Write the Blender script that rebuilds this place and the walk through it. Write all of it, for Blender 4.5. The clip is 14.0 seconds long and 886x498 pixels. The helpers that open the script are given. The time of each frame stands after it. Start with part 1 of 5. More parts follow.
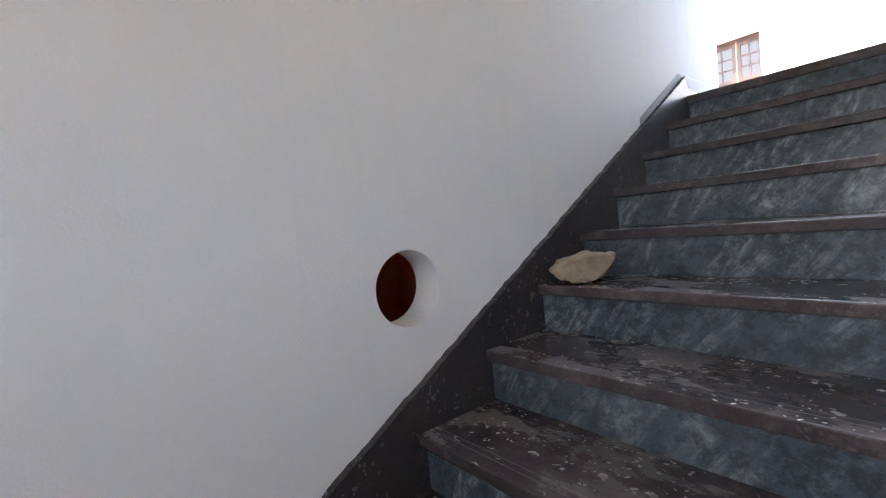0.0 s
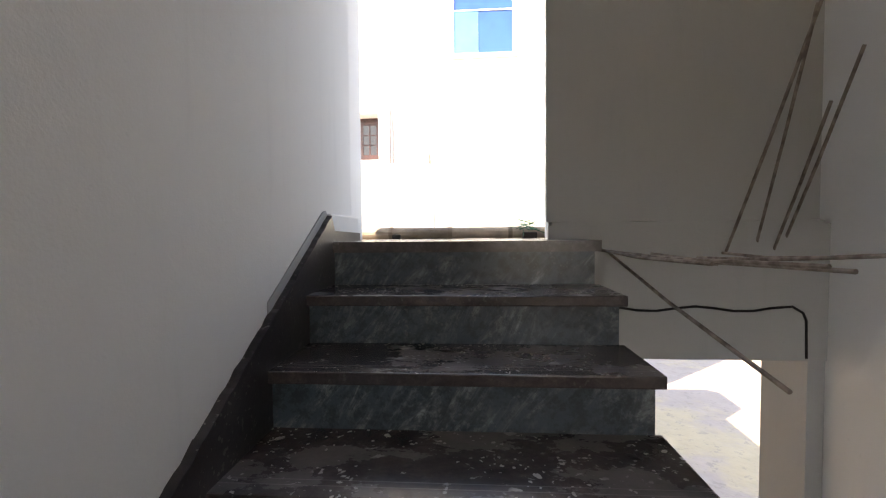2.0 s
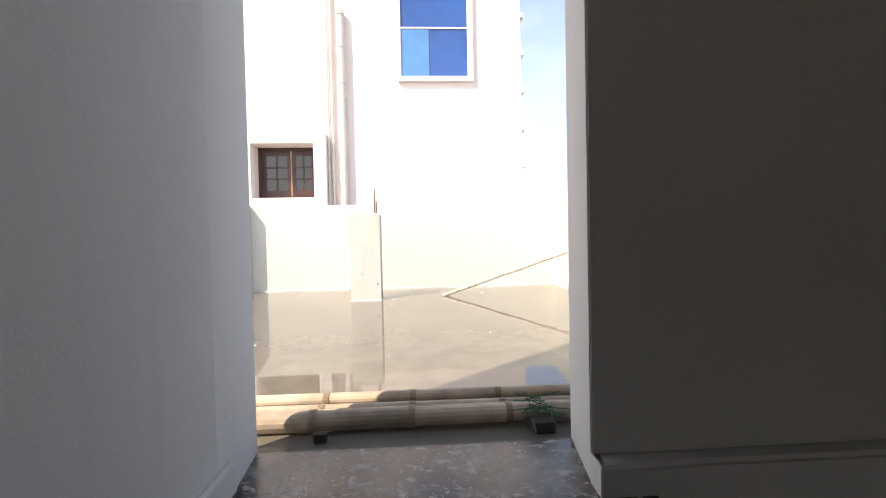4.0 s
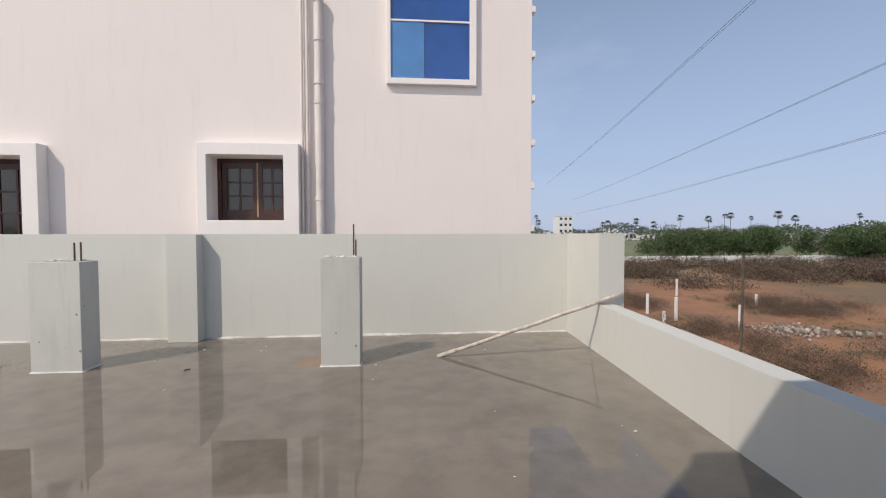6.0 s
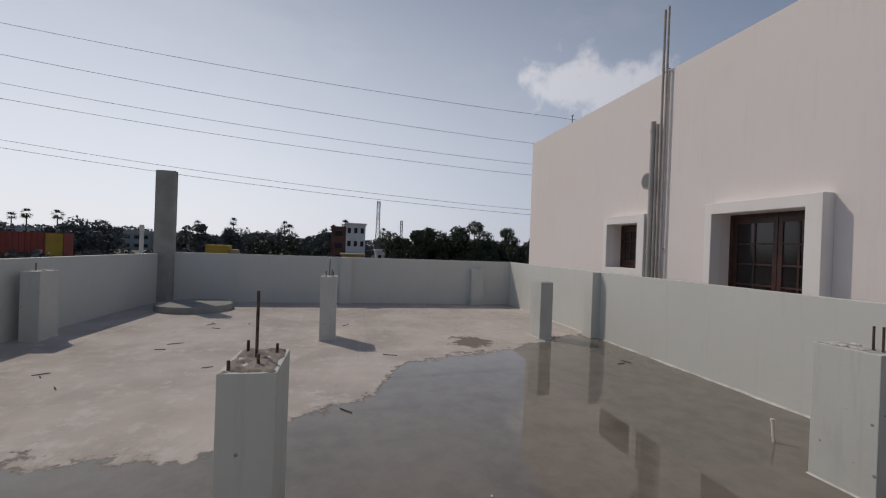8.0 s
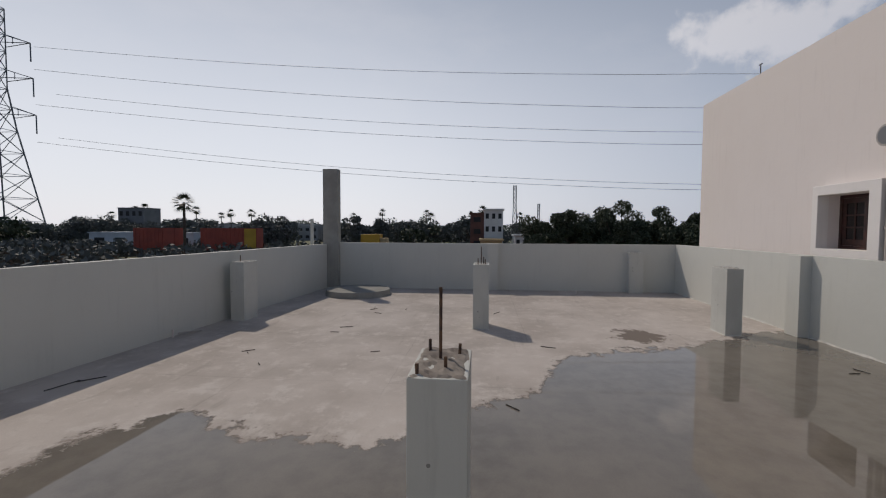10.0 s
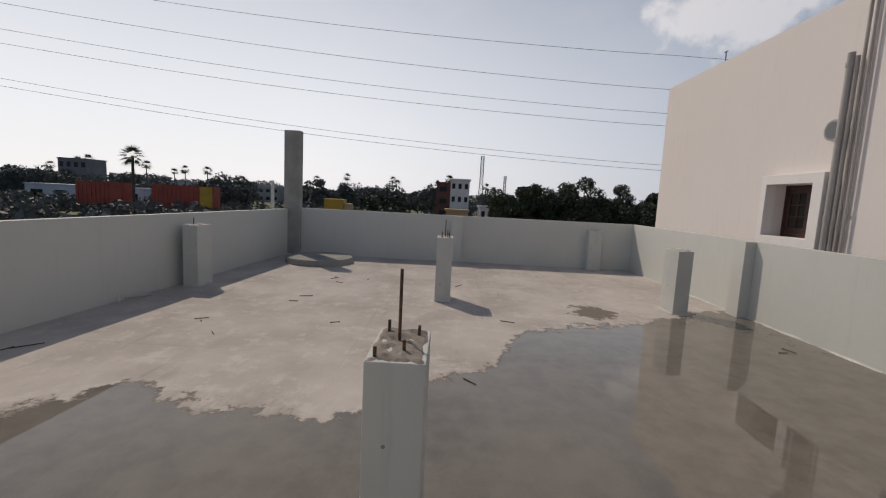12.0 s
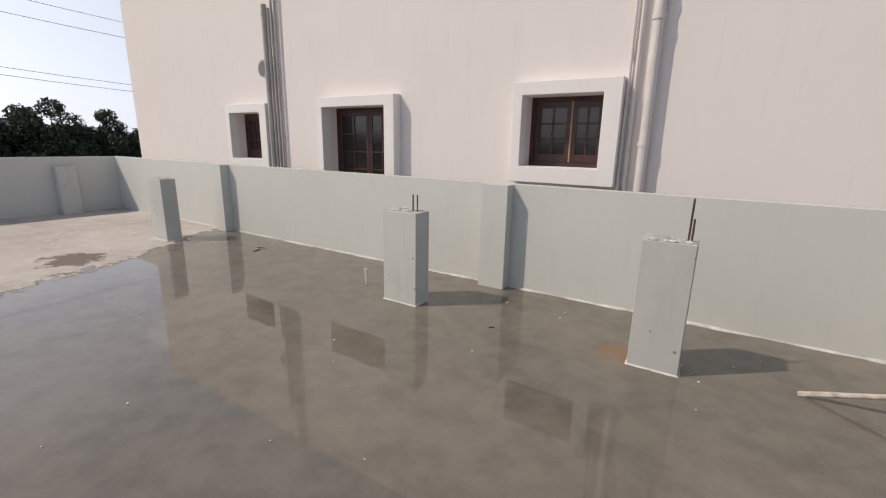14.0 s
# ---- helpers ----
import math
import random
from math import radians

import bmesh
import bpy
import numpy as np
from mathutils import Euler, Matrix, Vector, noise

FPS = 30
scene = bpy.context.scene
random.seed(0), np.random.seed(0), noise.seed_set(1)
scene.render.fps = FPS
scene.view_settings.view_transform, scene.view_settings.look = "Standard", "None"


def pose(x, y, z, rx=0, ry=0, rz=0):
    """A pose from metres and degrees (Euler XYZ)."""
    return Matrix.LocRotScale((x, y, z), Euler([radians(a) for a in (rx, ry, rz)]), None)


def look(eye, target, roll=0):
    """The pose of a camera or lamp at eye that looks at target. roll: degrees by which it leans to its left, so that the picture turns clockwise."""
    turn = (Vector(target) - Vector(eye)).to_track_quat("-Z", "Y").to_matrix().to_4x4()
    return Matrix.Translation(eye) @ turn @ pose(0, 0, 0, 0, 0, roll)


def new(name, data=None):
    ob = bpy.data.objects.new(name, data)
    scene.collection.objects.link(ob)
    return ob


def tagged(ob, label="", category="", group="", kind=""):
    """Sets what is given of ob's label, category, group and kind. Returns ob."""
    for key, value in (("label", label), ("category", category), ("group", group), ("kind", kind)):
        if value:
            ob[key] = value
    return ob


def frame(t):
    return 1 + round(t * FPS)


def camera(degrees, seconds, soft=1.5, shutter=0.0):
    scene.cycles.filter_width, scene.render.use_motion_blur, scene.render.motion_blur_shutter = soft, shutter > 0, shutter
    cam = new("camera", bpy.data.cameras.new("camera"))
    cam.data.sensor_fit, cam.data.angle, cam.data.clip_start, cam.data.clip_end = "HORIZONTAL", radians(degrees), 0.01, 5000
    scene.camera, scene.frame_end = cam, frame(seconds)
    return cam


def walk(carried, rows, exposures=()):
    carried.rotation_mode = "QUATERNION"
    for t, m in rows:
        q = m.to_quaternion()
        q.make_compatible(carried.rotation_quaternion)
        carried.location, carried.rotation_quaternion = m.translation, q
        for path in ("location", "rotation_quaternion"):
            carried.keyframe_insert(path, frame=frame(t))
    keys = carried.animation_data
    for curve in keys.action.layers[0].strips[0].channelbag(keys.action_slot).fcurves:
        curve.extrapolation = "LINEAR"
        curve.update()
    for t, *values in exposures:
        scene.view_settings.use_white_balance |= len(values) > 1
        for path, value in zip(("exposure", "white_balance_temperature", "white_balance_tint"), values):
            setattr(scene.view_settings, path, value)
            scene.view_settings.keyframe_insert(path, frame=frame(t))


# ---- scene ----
cam = camera(91.2, 14.0, soft=1.15)
PATH = [
    (0, (1.036, -1.793, -0.608), (-0.509, -0.526, -0.707), -5.3),
    (0.3, (0.882, -1.709, -0.507), (-0.289, -0.097, -0.687), -3.0),
    (0.5, (0.83, -1.619, -0.469), (0.033, 0.206, -0.649), -2.6),
    (0.8, (0.747, -1.463, -0.364), (0.301, 0.481, -0.505), -1.2),
    (1, (0.724, -1.315, -0.288), (0.306, 0.637, -0.412), -1.3),
    (1.5, (0.649, -1.046, -0.128), (0.322, 0.924, -0.234), -1.1),
    (2, (0.598, -0.82, 0.045), (0.464, 1.174, -0.032), -0.5),
    (2.5, (0.545, -0.556, 0.215), (0.478, 1.442, 0.161), -0.3),
    (3, (0.466, -0.307, 0.362), (0.538, 1.691, 0.319), -0.6),
    (3.5, (0.519, -0.038, 0.529), (0.635, 1.958, 0.479), -1.1),
    (4, (0.506, 0.216, 0.687), (0.617, 2.213, 0.64), -1.2),
    (6.3, (0.473, 1.514, 1.308), (0.645, 3.505, 1.233), 0.0),
    (6.5, (0.405, 1.684, 1.373), (0.405, 3.683, 1.298), -1.0),
    (6.9, (0.299, 1.878, 1.386), (-0.174, 3.821, 1.322), -4.9),
    (7, (0.239, 1.912, 1.39), (-0.418, 3.8, 1.353), -5.1),
    (7.3, (-0.018, 1.962, 1.466), (-1.281, 3.512, 1.458), -3.1),
    (7.5, (-0.033, 1.974, 1.494), (-1.658, 3.141, 1.506), -0.7),
    (8, (-0.23, 1.919, 1.535), (-2.184, 2.346, 1.528), 2.1),
    (8.5, (-0.328, 1.839, 1.544), (-2.322, 1.986, 1.517), 1.6),
    (9, (-0.419, 1.731, 1.542), (-2.416, 1.829, 1.514), 1.2),
    (9.2, (-0.453, 1.713, 1.536), (-2.452, 1.75, 1.51), 0.5),
    (11.3, (-0.607, 1.697, 1.597), (-2.561, 1.312, 1.411), 1.5),
    (11.5, (-0.605, 1.703, 1.602), (-2.57, 1.388, 1.396), 1.9),
    (12, (-0.594, 1.704, 1.606), (-2.58, 1.678, 1.376), 2.9),
    (12.5, (-0.408, 1.721, 1.633), (-2.277, 2.375, 1.349), 0.7),
    (13, (-0.227, 1.769, 1.654), (-1.859, 2.867, 1.289), 1.1),
    (13.5, (-0.043, 1.836, 1.629), (-1.36, 3.281, 1.206), 1.3),
    (14, (0.15, 1.871, 1.616), (-0.893, 3.51, 1.144), 1.1),
]
walk(cam, [(t, look(eye, target, roll)) for t, eye, target, roll in PATH],
     exposures=[(0.0, 3.7, 7300, 12), (0.5, 3.42, 7900, 13), (1.0, 3.2, 8200, 13), (1.5, 3.0, 8300, 13), (2.0, 2.65, 8200, 13), (2.5, 2.3, 8100, 13),
                (3.0, 2.0, 8000, 13), (3.5, 1.65, 7900, 13), (4.2, 1.12, 7800, 13), (5.2, 0.5, 7300, 13), (6.3, -0.12, 7050, 13), (7.0, -0.3, 7000, 13),
                (7.5, -0.72, 7000, 13), (8.2, -0.97, 7000, 13), (9.2, -0.97, 7050, 13), (11.5, -0.80, 7350, 13), (12.5, -0.67, 7500, 13),
                (13.5, -0.27, 7300, 13), (14.0, -0.22, 7250, 13)])

# ---- light ----
SUN_AZ = math.atan2(-0.64, -0.77)          # towards the sun, in the plan
SUN_EL = radians(47)
world = bpy.data.worlds.new("sky")
scene.world = world
world.use_nodes = True
wt = world.node_tree
for n in list(wt.nodes):
    wt.nodes.remove(n)


def wn(kind, **kw):
    n = wt.nodes.new(kind)
    for k, v in kw.items():
        n.inputs[k].default_value = v
    return n


sky = wt.nodes.new("ShaderNodeTexSky")
sky.sky_type = 'NISHITA'
sky.sun_disc = False
sky.sun_elevation = SUN_EL
sky.sun_rotation = math.pi / 2 - SUN_AZ
sky.air_density, sky.dust_density, sky.ozone_density = 1.35, 0.4, 2.6
tc = wt.nodes.new("ShaderNodeTexCoord")
wmap = wt.nodes.new("ShaderNodeMapping")
wmap.inputs["Scale"].default_value = (1, 1, 2.6)
wt.links.new(tc.outputs["Generated"], wmap.inputs["Vector"])
cn = wn("ShaderNodeTexNoise", Scale=2.3, Detail=9, Roughness=0.6)
wt.links.new(wmap.outputs[0], cn.inputs["Vector"])
cr = wt.nodes.new("ShaderNodeValToRGB")
cr.color_ramp.elements[0].position, cr.color_ramp.elements[1].position = 0.52, 0.82
wt.links.new(cn.outputs["Fac"], cr.inputs[0])
# one cumulus over the neighbour's roof
CLOUD = Vector((-0.812, 0.468, 0.347)).normalized()
def vdot(v):
    n = wt.nodes.new("ShaderNodeVectorMath")
    n.operation = 'DOT_PRODUCT'
    wt.links.new(tc.outputs["Generated"], n.inputs[0])
    n.inputs[1].default_value = v
    return n.outputs["Value"]


def wmath(op, a, b=0.0, c=0.0):
    n = wt.nodes.new("ShaderNodeMath")
    n.operation = op
    for i, v in enumerate((a, b, c)):
        if hasattr(v, "is_output"):
            wt.links.new(v, n.inputs[i])
        else:
            n.inputs[i].default_value = v
    return n.outputs[0]


side = Vector((-CLOUD.y, CLOUD.x, 0)).normalized()
u = wmath('DIVIDE', vdot(side), 0.155)
w = wmath('DIVIDE', wmath('SUBTRACT', vdot(Vector((0, 0, 1))), CLOUD.z), 0.062)
front = wmath('GREATER_THAN', vdot(CLOUD), 0.5)
dist = wmath('SQRT', wmath('ADD', wmath('MULTIPLY', u, u), wmath('MULTIPLY', w, w)))
cn2 = wn("ShaderNodeTexNoise", Scale=17, Detail=8, Roughness=0.55)
wt.links.new(tc.outputs["Generated"], cn2.inputs["Vector"])
m2 = wt.nodes.new("ShaderNodeMapRange")
m2.interpolation_type = 'SMOOTHSTEP'
for key, val in (("From Min", 0.25), ("From Max", -0.35)):
    m2.inputs[key].default_value = val
wt.links.new(wmath('ADD', wmath('SUBTRACT', dist, 0.75), wmath('MULTIPLY_ADD', cn2.outputs["Fac"], -2.4, 1.2)), m2.inputs["Value"])
m3 = wt.nodes.new("ShaderNodeMath")
m3.operation = 'MULTIPLY_ADD'
m3.use_clamp = True
m3.inputs[1].default_value = 0.22
wt.links.new(cr.outputs[0], m3.inputs[0])
m4 = wt.nodes.new("ShaderNodeMath")
m4.operation = 'MULTIPLY'
m4.inputs[1].default_value = 0.9
wt.links.new(wmath('MULTIPLY', m2.outputs[0], front), m4.inputs[0])
wt.links.new(m4.outputs[0], m3.inputs[2])
mixs = wt.nodes.new("ShaderNodeMixRGB")
mixs.inputs[2].default_value = (14.0, 14.0, 14.3, 1)
wt.links.new(sky.outputs[0], mixs.inputs[1])
wt.links.new(m3.outputs[0], mixs.inputs[0])
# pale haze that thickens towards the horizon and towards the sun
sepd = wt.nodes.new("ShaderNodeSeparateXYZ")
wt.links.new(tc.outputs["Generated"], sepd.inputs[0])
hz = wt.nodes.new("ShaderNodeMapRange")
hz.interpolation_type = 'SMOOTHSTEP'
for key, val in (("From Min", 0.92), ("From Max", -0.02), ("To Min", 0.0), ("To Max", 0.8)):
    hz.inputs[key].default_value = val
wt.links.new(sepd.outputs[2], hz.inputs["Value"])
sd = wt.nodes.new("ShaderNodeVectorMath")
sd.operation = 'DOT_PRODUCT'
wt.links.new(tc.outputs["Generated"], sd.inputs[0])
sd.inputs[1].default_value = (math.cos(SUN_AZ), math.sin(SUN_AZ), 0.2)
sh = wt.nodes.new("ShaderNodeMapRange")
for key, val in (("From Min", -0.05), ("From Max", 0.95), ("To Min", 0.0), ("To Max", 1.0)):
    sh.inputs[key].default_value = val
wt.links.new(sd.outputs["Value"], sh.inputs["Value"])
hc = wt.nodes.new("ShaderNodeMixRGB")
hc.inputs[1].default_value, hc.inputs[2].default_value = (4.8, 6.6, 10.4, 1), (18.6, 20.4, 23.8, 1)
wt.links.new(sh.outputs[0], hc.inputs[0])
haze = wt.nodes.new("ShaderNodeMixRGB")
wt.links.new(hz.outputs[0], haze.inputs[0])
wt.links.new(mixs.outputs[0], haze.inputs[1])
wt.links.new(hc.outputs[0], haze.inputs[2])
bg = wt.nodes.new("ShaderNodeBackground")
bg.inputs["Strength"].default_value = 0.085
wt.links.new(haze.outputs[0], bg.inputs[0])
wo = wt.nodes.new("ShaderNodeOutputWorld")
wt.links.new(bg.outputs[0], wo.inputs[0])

sun_data = bpy.data.lights.new("sun", 'SUN')
sun_data.energy, sun_data.angle, sun_data.color = 3.0, radians(0.7), (1.0, 0.94, 0.86)
sun = new("sun", sun_data)
to_sun = Vector((math.cos(SUN_AZ) * math.cos(SUN_EL), math.sin(SUN_AZ) * math.cos(SUN_EL), math.sin(SUN_EL)))
sun.matrix_world = look(to_sun * 40, (0, 0, 0))


# ---- materials ----
class Nodes:
    """Short hand for one material's node tree."""

    def __init__(self, name, rough=0.7, metal=0.0, spec=0.5):
        self.m = bpy.data.materials.new(name)
        self.m.use_nodes = True
        self.t = self.m.node_tree
        self.b = self.t.nodes["Principled BSDF"]
        self.b.inputs["Roughness"].default_value = rough
        self.b.inputs["Metallic"].default_value = metal
        self.b.inputs["Specular IOR Level"].default_value = spec
        self.co = self.t.nodes.new("ShaderNodeTexCoord").outputs["Object"]
        geo = self.t.nodes.new("ShaderNodeNewGeometry")
        self.pos, self.island = geo.outputs["Position"], geo.outputs["Random Per Island"]
        self.rand = self.t.nodes.new("ShaderNodeObjectInfo").outputs["Random"]

    def link(self, a, b):
        self.t.links.new(a, b)

    def put(self, sock, v):
        if hasattr(v, "is_output"):
            self.link(v, sock)
        else:
            sock.default_value = v

    def scaled(self, s, src=None):
        n = self.t.nodes.new("ShaderNodeMapping")
        n.inputs["Scale"].default_value = s
        self.link(src or self.pos, n.inputs["Vector"])
        return n.outputs[0]

    def noise(self, scale, detail=4, rough=0.55, src=None, dist=0.0):
        n = self.t.nodes.new("ShaderNodeTexNoise")
        n.inputs["Scale"].default_value, n.inputs["Detail"].default_value = scale, detail
        n.inputs["Roughness"].default_value, n.inputs["Distortion"].default_value = rough, dist
        self.link(src or self.pos, n.inputs["Vector"])
        return n.outputs["Fac"]

    def ramp(self, v, a, b):
        n = self.t.nodes.new("ShaderNodeMapRange")
        n.interpolation_type = 'SMOOTHSTEP'
        n.inputs["From Min"].default_value, n.inputs["From Max"].default_value = a, b
        self.link(v, n.inputs["Value"])
        return n.outputs[0]

    def math(self, op, a, b=0.0, c=0.0):
        n = self.t.nodes.new("ShaderNodeMath")
        n.operation = op
        for i, v in enumerate((a, b, c)):
            self.put(n.inputs[i], v)
        return n.outputs[0]

    def mix(self, f, a, b, mode='MIX'):
        n = self.t.nodes.new("ShaderNodeMixRGB")
        n.blend_type = mode
        for i, v in enumerate((f, a, b)):
            if isinstance(v, tuple) and len(v) == 3:
                v = (*v, 1)
            self.put(n.inputs[i], v)
        return n.outputs[0]

    def bump(self, v, strength=0.3, dist=0.01):
        n = self.t.nodes.new("ShaderNodeBump")
        n.inputs["Strength"].default_value, n.inputs["Distance"].default_value = strength, dist
        self.link(v, n.inputs["Height"])
        self.link(n.outputs[0], self.b.inputs["Normal"])

    def color(self, v):
        self.put(self.b.inputs["Base Color"], (*v, 1) if isinstance(v, tuple) and len(v) == 3 else v)

    def rough(self, v):
        self.put(self.b.inputs["Roughness"], v)


def plain(name, c, c2=None, scale=6.0, rough=0.6, metal=0.0, bump=0.15, spec=0.5, fine=60.0, per_object=0.0):
    """Paint, metal or cloth: two colours by a coarse noise, fine grain on top."""
    n = Nodes(name, rough, metal, spec)
    c2 = c2 or tuple(v * 0.82 for v in c)
    col = n.mix(n.ramp(n.noise(scale, 5), 0.35, 0.7), c, c2)
    g = n.noise(fine, 3)
    col = n.mix(0.25, col, n.mix(g, (0.55, 0.55, 0.55), (1.25, 1.25, 1.25)), 'MULTIPLY')
    if per_object:
        r = n.math('MULTIPLY_ADD', n.rand, per_object, 1 - per_object / 2)
        col = n.mix(1.0, col, r, 'MULTIPLY')
    n.color(col)
    n.rough(n.math('MULTIPLY_ADD', g, 0.25, rough - 0.12))
    n.bump(g, bump, 0.004)
    return n.m


def plaster(name, c, stain, grime=0.5, rough=0.75, pits=False):
    """Painted cement plaster: trowel waves, blotches, faint drips."""
    n = Nodes(name, rough)
    big = n.ramp(n.noise(0.9, 5, 0.6), 0.4, 0.72)
    drip = n.ramp(n.noise(2.2, 6, 0.65, n.scaled((5, 5, 0.5))), 0.52, 0.78)
    col = n.mix(n.math('MULTIPLY', big, grime), c, stain)
    col = n.mix(n.math('MULTIPLY', drip, grime * 0.55), col, tuple(v * 0.8 for v in stain))
    speck = n.ramp(n.noise(38, 2), 0.70, 0.76)
    col = n.mix(n.math('MULTIPLY', speck, 0.10), col, tuple(v * 0.5 for v in stain))
    if pits:
        vor = n.t.nodes.new("ShaderNodeTexVoronoi")
        vor.inputs["Scale"].default_value = 9
        n.link(n.pos, vor.inputs["Vector"])
        hole = n.math('LESS_THAN', vor.outputs["Distance"], n.math('MULTIPLY_ADD', n.noise(6, 2), 0.30, -0.085))
        col = n.mix(n.math('MULTIPLY', hole, 0.8), col, (0.16, 0.15, 0.14))
        scuff = n.ramp(n.noise(5, 6, 0.7, n.scaled((1, 1, 0.35))), 0.56, 0.70)
        col = n.mix(n.math('MULTIPLY', scuff, 0.35), col, (0.46, 0.455, 0.43))
    n.color(col)
    wave = n.noise(7, 4)
    grain = n.noise(150, 2)
    n.bump(n.math('MULTIPLY_ADD', grain, 0.18, wave), 0.22, 0.012)
    return n.m


M_MINT = plaster("parapet_paint", (0.61, 0.612, 0.572), (0.55, 0.555, 0.52), 0.4)
M_COLUMN = plaster("column_paint", (0.57, 0.575, 0.54), (0.46, 0.465, 0.435), 0.75, 0.75, True)
M_INNER = plaster("stair_wall_paint", (0.76, 0.76, 0.75), (0.70, 0.70, 0.695), 0.35)
# same wall paint, darkened to hold the shade of the north wall
M_INNERSHADE = plaster("shaded_wall_paint", (0.46, 0.46, 0.448), (0.41, 0.41, 0.40), 0.4)
M_HOUSE = plaster("house_paint", (0.80, 0.735, 0.705), (0.76, 0.69, 0.66), 0.4)
M_TRIM = plaster("house_trim_paint", (0.84, 0.80, 0.775), (0.79, 0.75, 0.72), 0.3)
M_PIPE = plain("pipe_paint", (0.72, 0.66, 0.63), (0.66, 0.60, 0.57), 4, 0.45)
M_GREYPIPE = plain("grey_pipe", (0.46, 0.42, 0.39), (0.40, 0.36, 0.33), 4, 0.45)
M_STEEL = plain("rusty_bar", (0.16, 0.095, 0.06), (0.07, 0.05, 0.045), 30, 0.75, 0.35, 0.5)
M_BARWALL = plain("dusty_bar", (0.30, 0.255, 0.22), (0.13, 0.10, 0.085), 22, 0.8, 0.2, 0.5)
M_CEMENT = plain("bare_cement", (0.33, 0.29, 0.25), (0.20, 0.17, 0.15), 9, 0.95, 0, 0.9, fine=35)
M_TOPGREY = plain("chipped_mortar", (0.47, 0.445, 0.41), (0.36, 0.33, 0.30), 12, 0.95, 0, 0.8, fine=40)
M_TALL = plain("weathered_cement", (0.36, 0.355, 0.33), (0.29, 0.285, 0.265), 3, 0.9, 0, 0.6, fine=40)
M_WOOD = plain("dark_stained_wood", (0.062, 0.021, 0.016), (0.034, 0.012, 0.010), 12, 0.4, 0, 0.2)
M_WOODPALE = plain("raw_wood", (0.42, 0.27, 0.15), (0.33, 0.20, 0.11), 14, 0.6)
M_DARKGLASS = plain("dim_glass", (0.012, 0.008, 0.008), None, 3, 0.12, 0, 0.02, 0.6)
M_PLANK = plain("weathered_batten", (0.62, 0.56, 0.50), (0.40, 0.34, 0.28), 18, 0.8, 0, 0.5)
M_BAMBOO = plain("bamboo", (0.56, 0.45, 0.34), (0.36, 0.28, 0.21), 7, 0.65, 0, 0.5, fine=25, per_object=0.35)
M_JOINT = plain("bamboo_joint", (0.24, 0.18, 0.13), (0.38, 0.30, 0.22), 15, 0.8, 0, 0.5)
M_TWINE = plain("green_twine", (0.05, 0.17, 0.09), None, 20, 0.8)
M_BLOCK = plain("wooden_block", (0.06, 0.048, 0.040), None, 12, 0.85)
M_SCRAPE = plaster("scraped_plaster", (0.36, 0.36, 0.355), (0.42, 0.42, 0.41), 0.6)
M_LIME = plain("lime_mortar", (0.66, 0.65, 0.61), (0.48, 0.47, 0.44), 8, 0.9, 0, 0.7)
M_ROCK = plain("rubble_stone", (0.39, 0.30, 0.22), (0.26, 0.19, 0.13), 14, 0.9, 0, 0.9, fine=45)
M_RED = plain("red_container_paint", (0.42, 0.085, 0.055), (0.33, 0.07, 0.05), 0.6, 0.7)
M_YELLOW = plain("yellow_paint", (0.62, 0.36, 0.04), None, 0.6, 0.6)
M_WHITE = plain("white_paint", (0.76, 0.76, 0.74), (0.66, 0.66, 0.65), 0.7, 0.7)
M_SHED = plain("pale_sheet_roof", (0.60, 0.66, 0.72), (0.52, 0.57, 0.63), 0.4, 0.6)
M_FAR = plain("distant_wall", (0.36, 0.38, 0.41), (0.27, 0.29, 0.32), 0.12, 0.85, per_object=0.5)
M_GREYBLD = plain("grey_render", (0.21, 0.22, 0.24), None, 0.4, 0.85)
M_BRICKRED = plain("brick_red_render", (0.185, 0.085, 0.066), (0.12, 0.06, 0.05), 0.7, 0.85)
M_OCHRE = plain("ochre_render", (0.58, 0.43, 0.24), None, 0.7, 0.85)
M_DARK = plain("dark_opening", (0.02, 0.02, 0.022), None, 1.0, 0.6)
M_LATTICE = plain("galvanised_steel", (0.22, 0.23, 0.25), None, 1.0, 0.55, 0.5)
M_WIRE = plain("cable", (0.17, 0.165, 0.16), None, 1.0, 0.6, 0.3)
M_BLUEGATE = plain("blue_gate_paint", (0.09, 0.21, 0.40), None, 4, 0.45)
M_BARK = plain("bark", (0.12, 0.09, 0.07), (0.07, 0.055, 0.045), 3, 0.95, 0, 0.8)
M_INK = plain("dark_seam", (0.02, 0.018, 0.016), None, 9, 0.9)
M_ROOMRED = plain("red_room_paint", (0.33, 0.09, 0.05), (0.36, 0.20, 0.11), 2.0, 0.8)


def leaf_material(name, a, b):
    n = Nodes(name, 0.65)
    n.color(n.mix(n.ramp(n.island, 0.0, 1.0), a, b))
    n.b.inputs["Transmission Weight"].default_value = 0.0
    return n.m


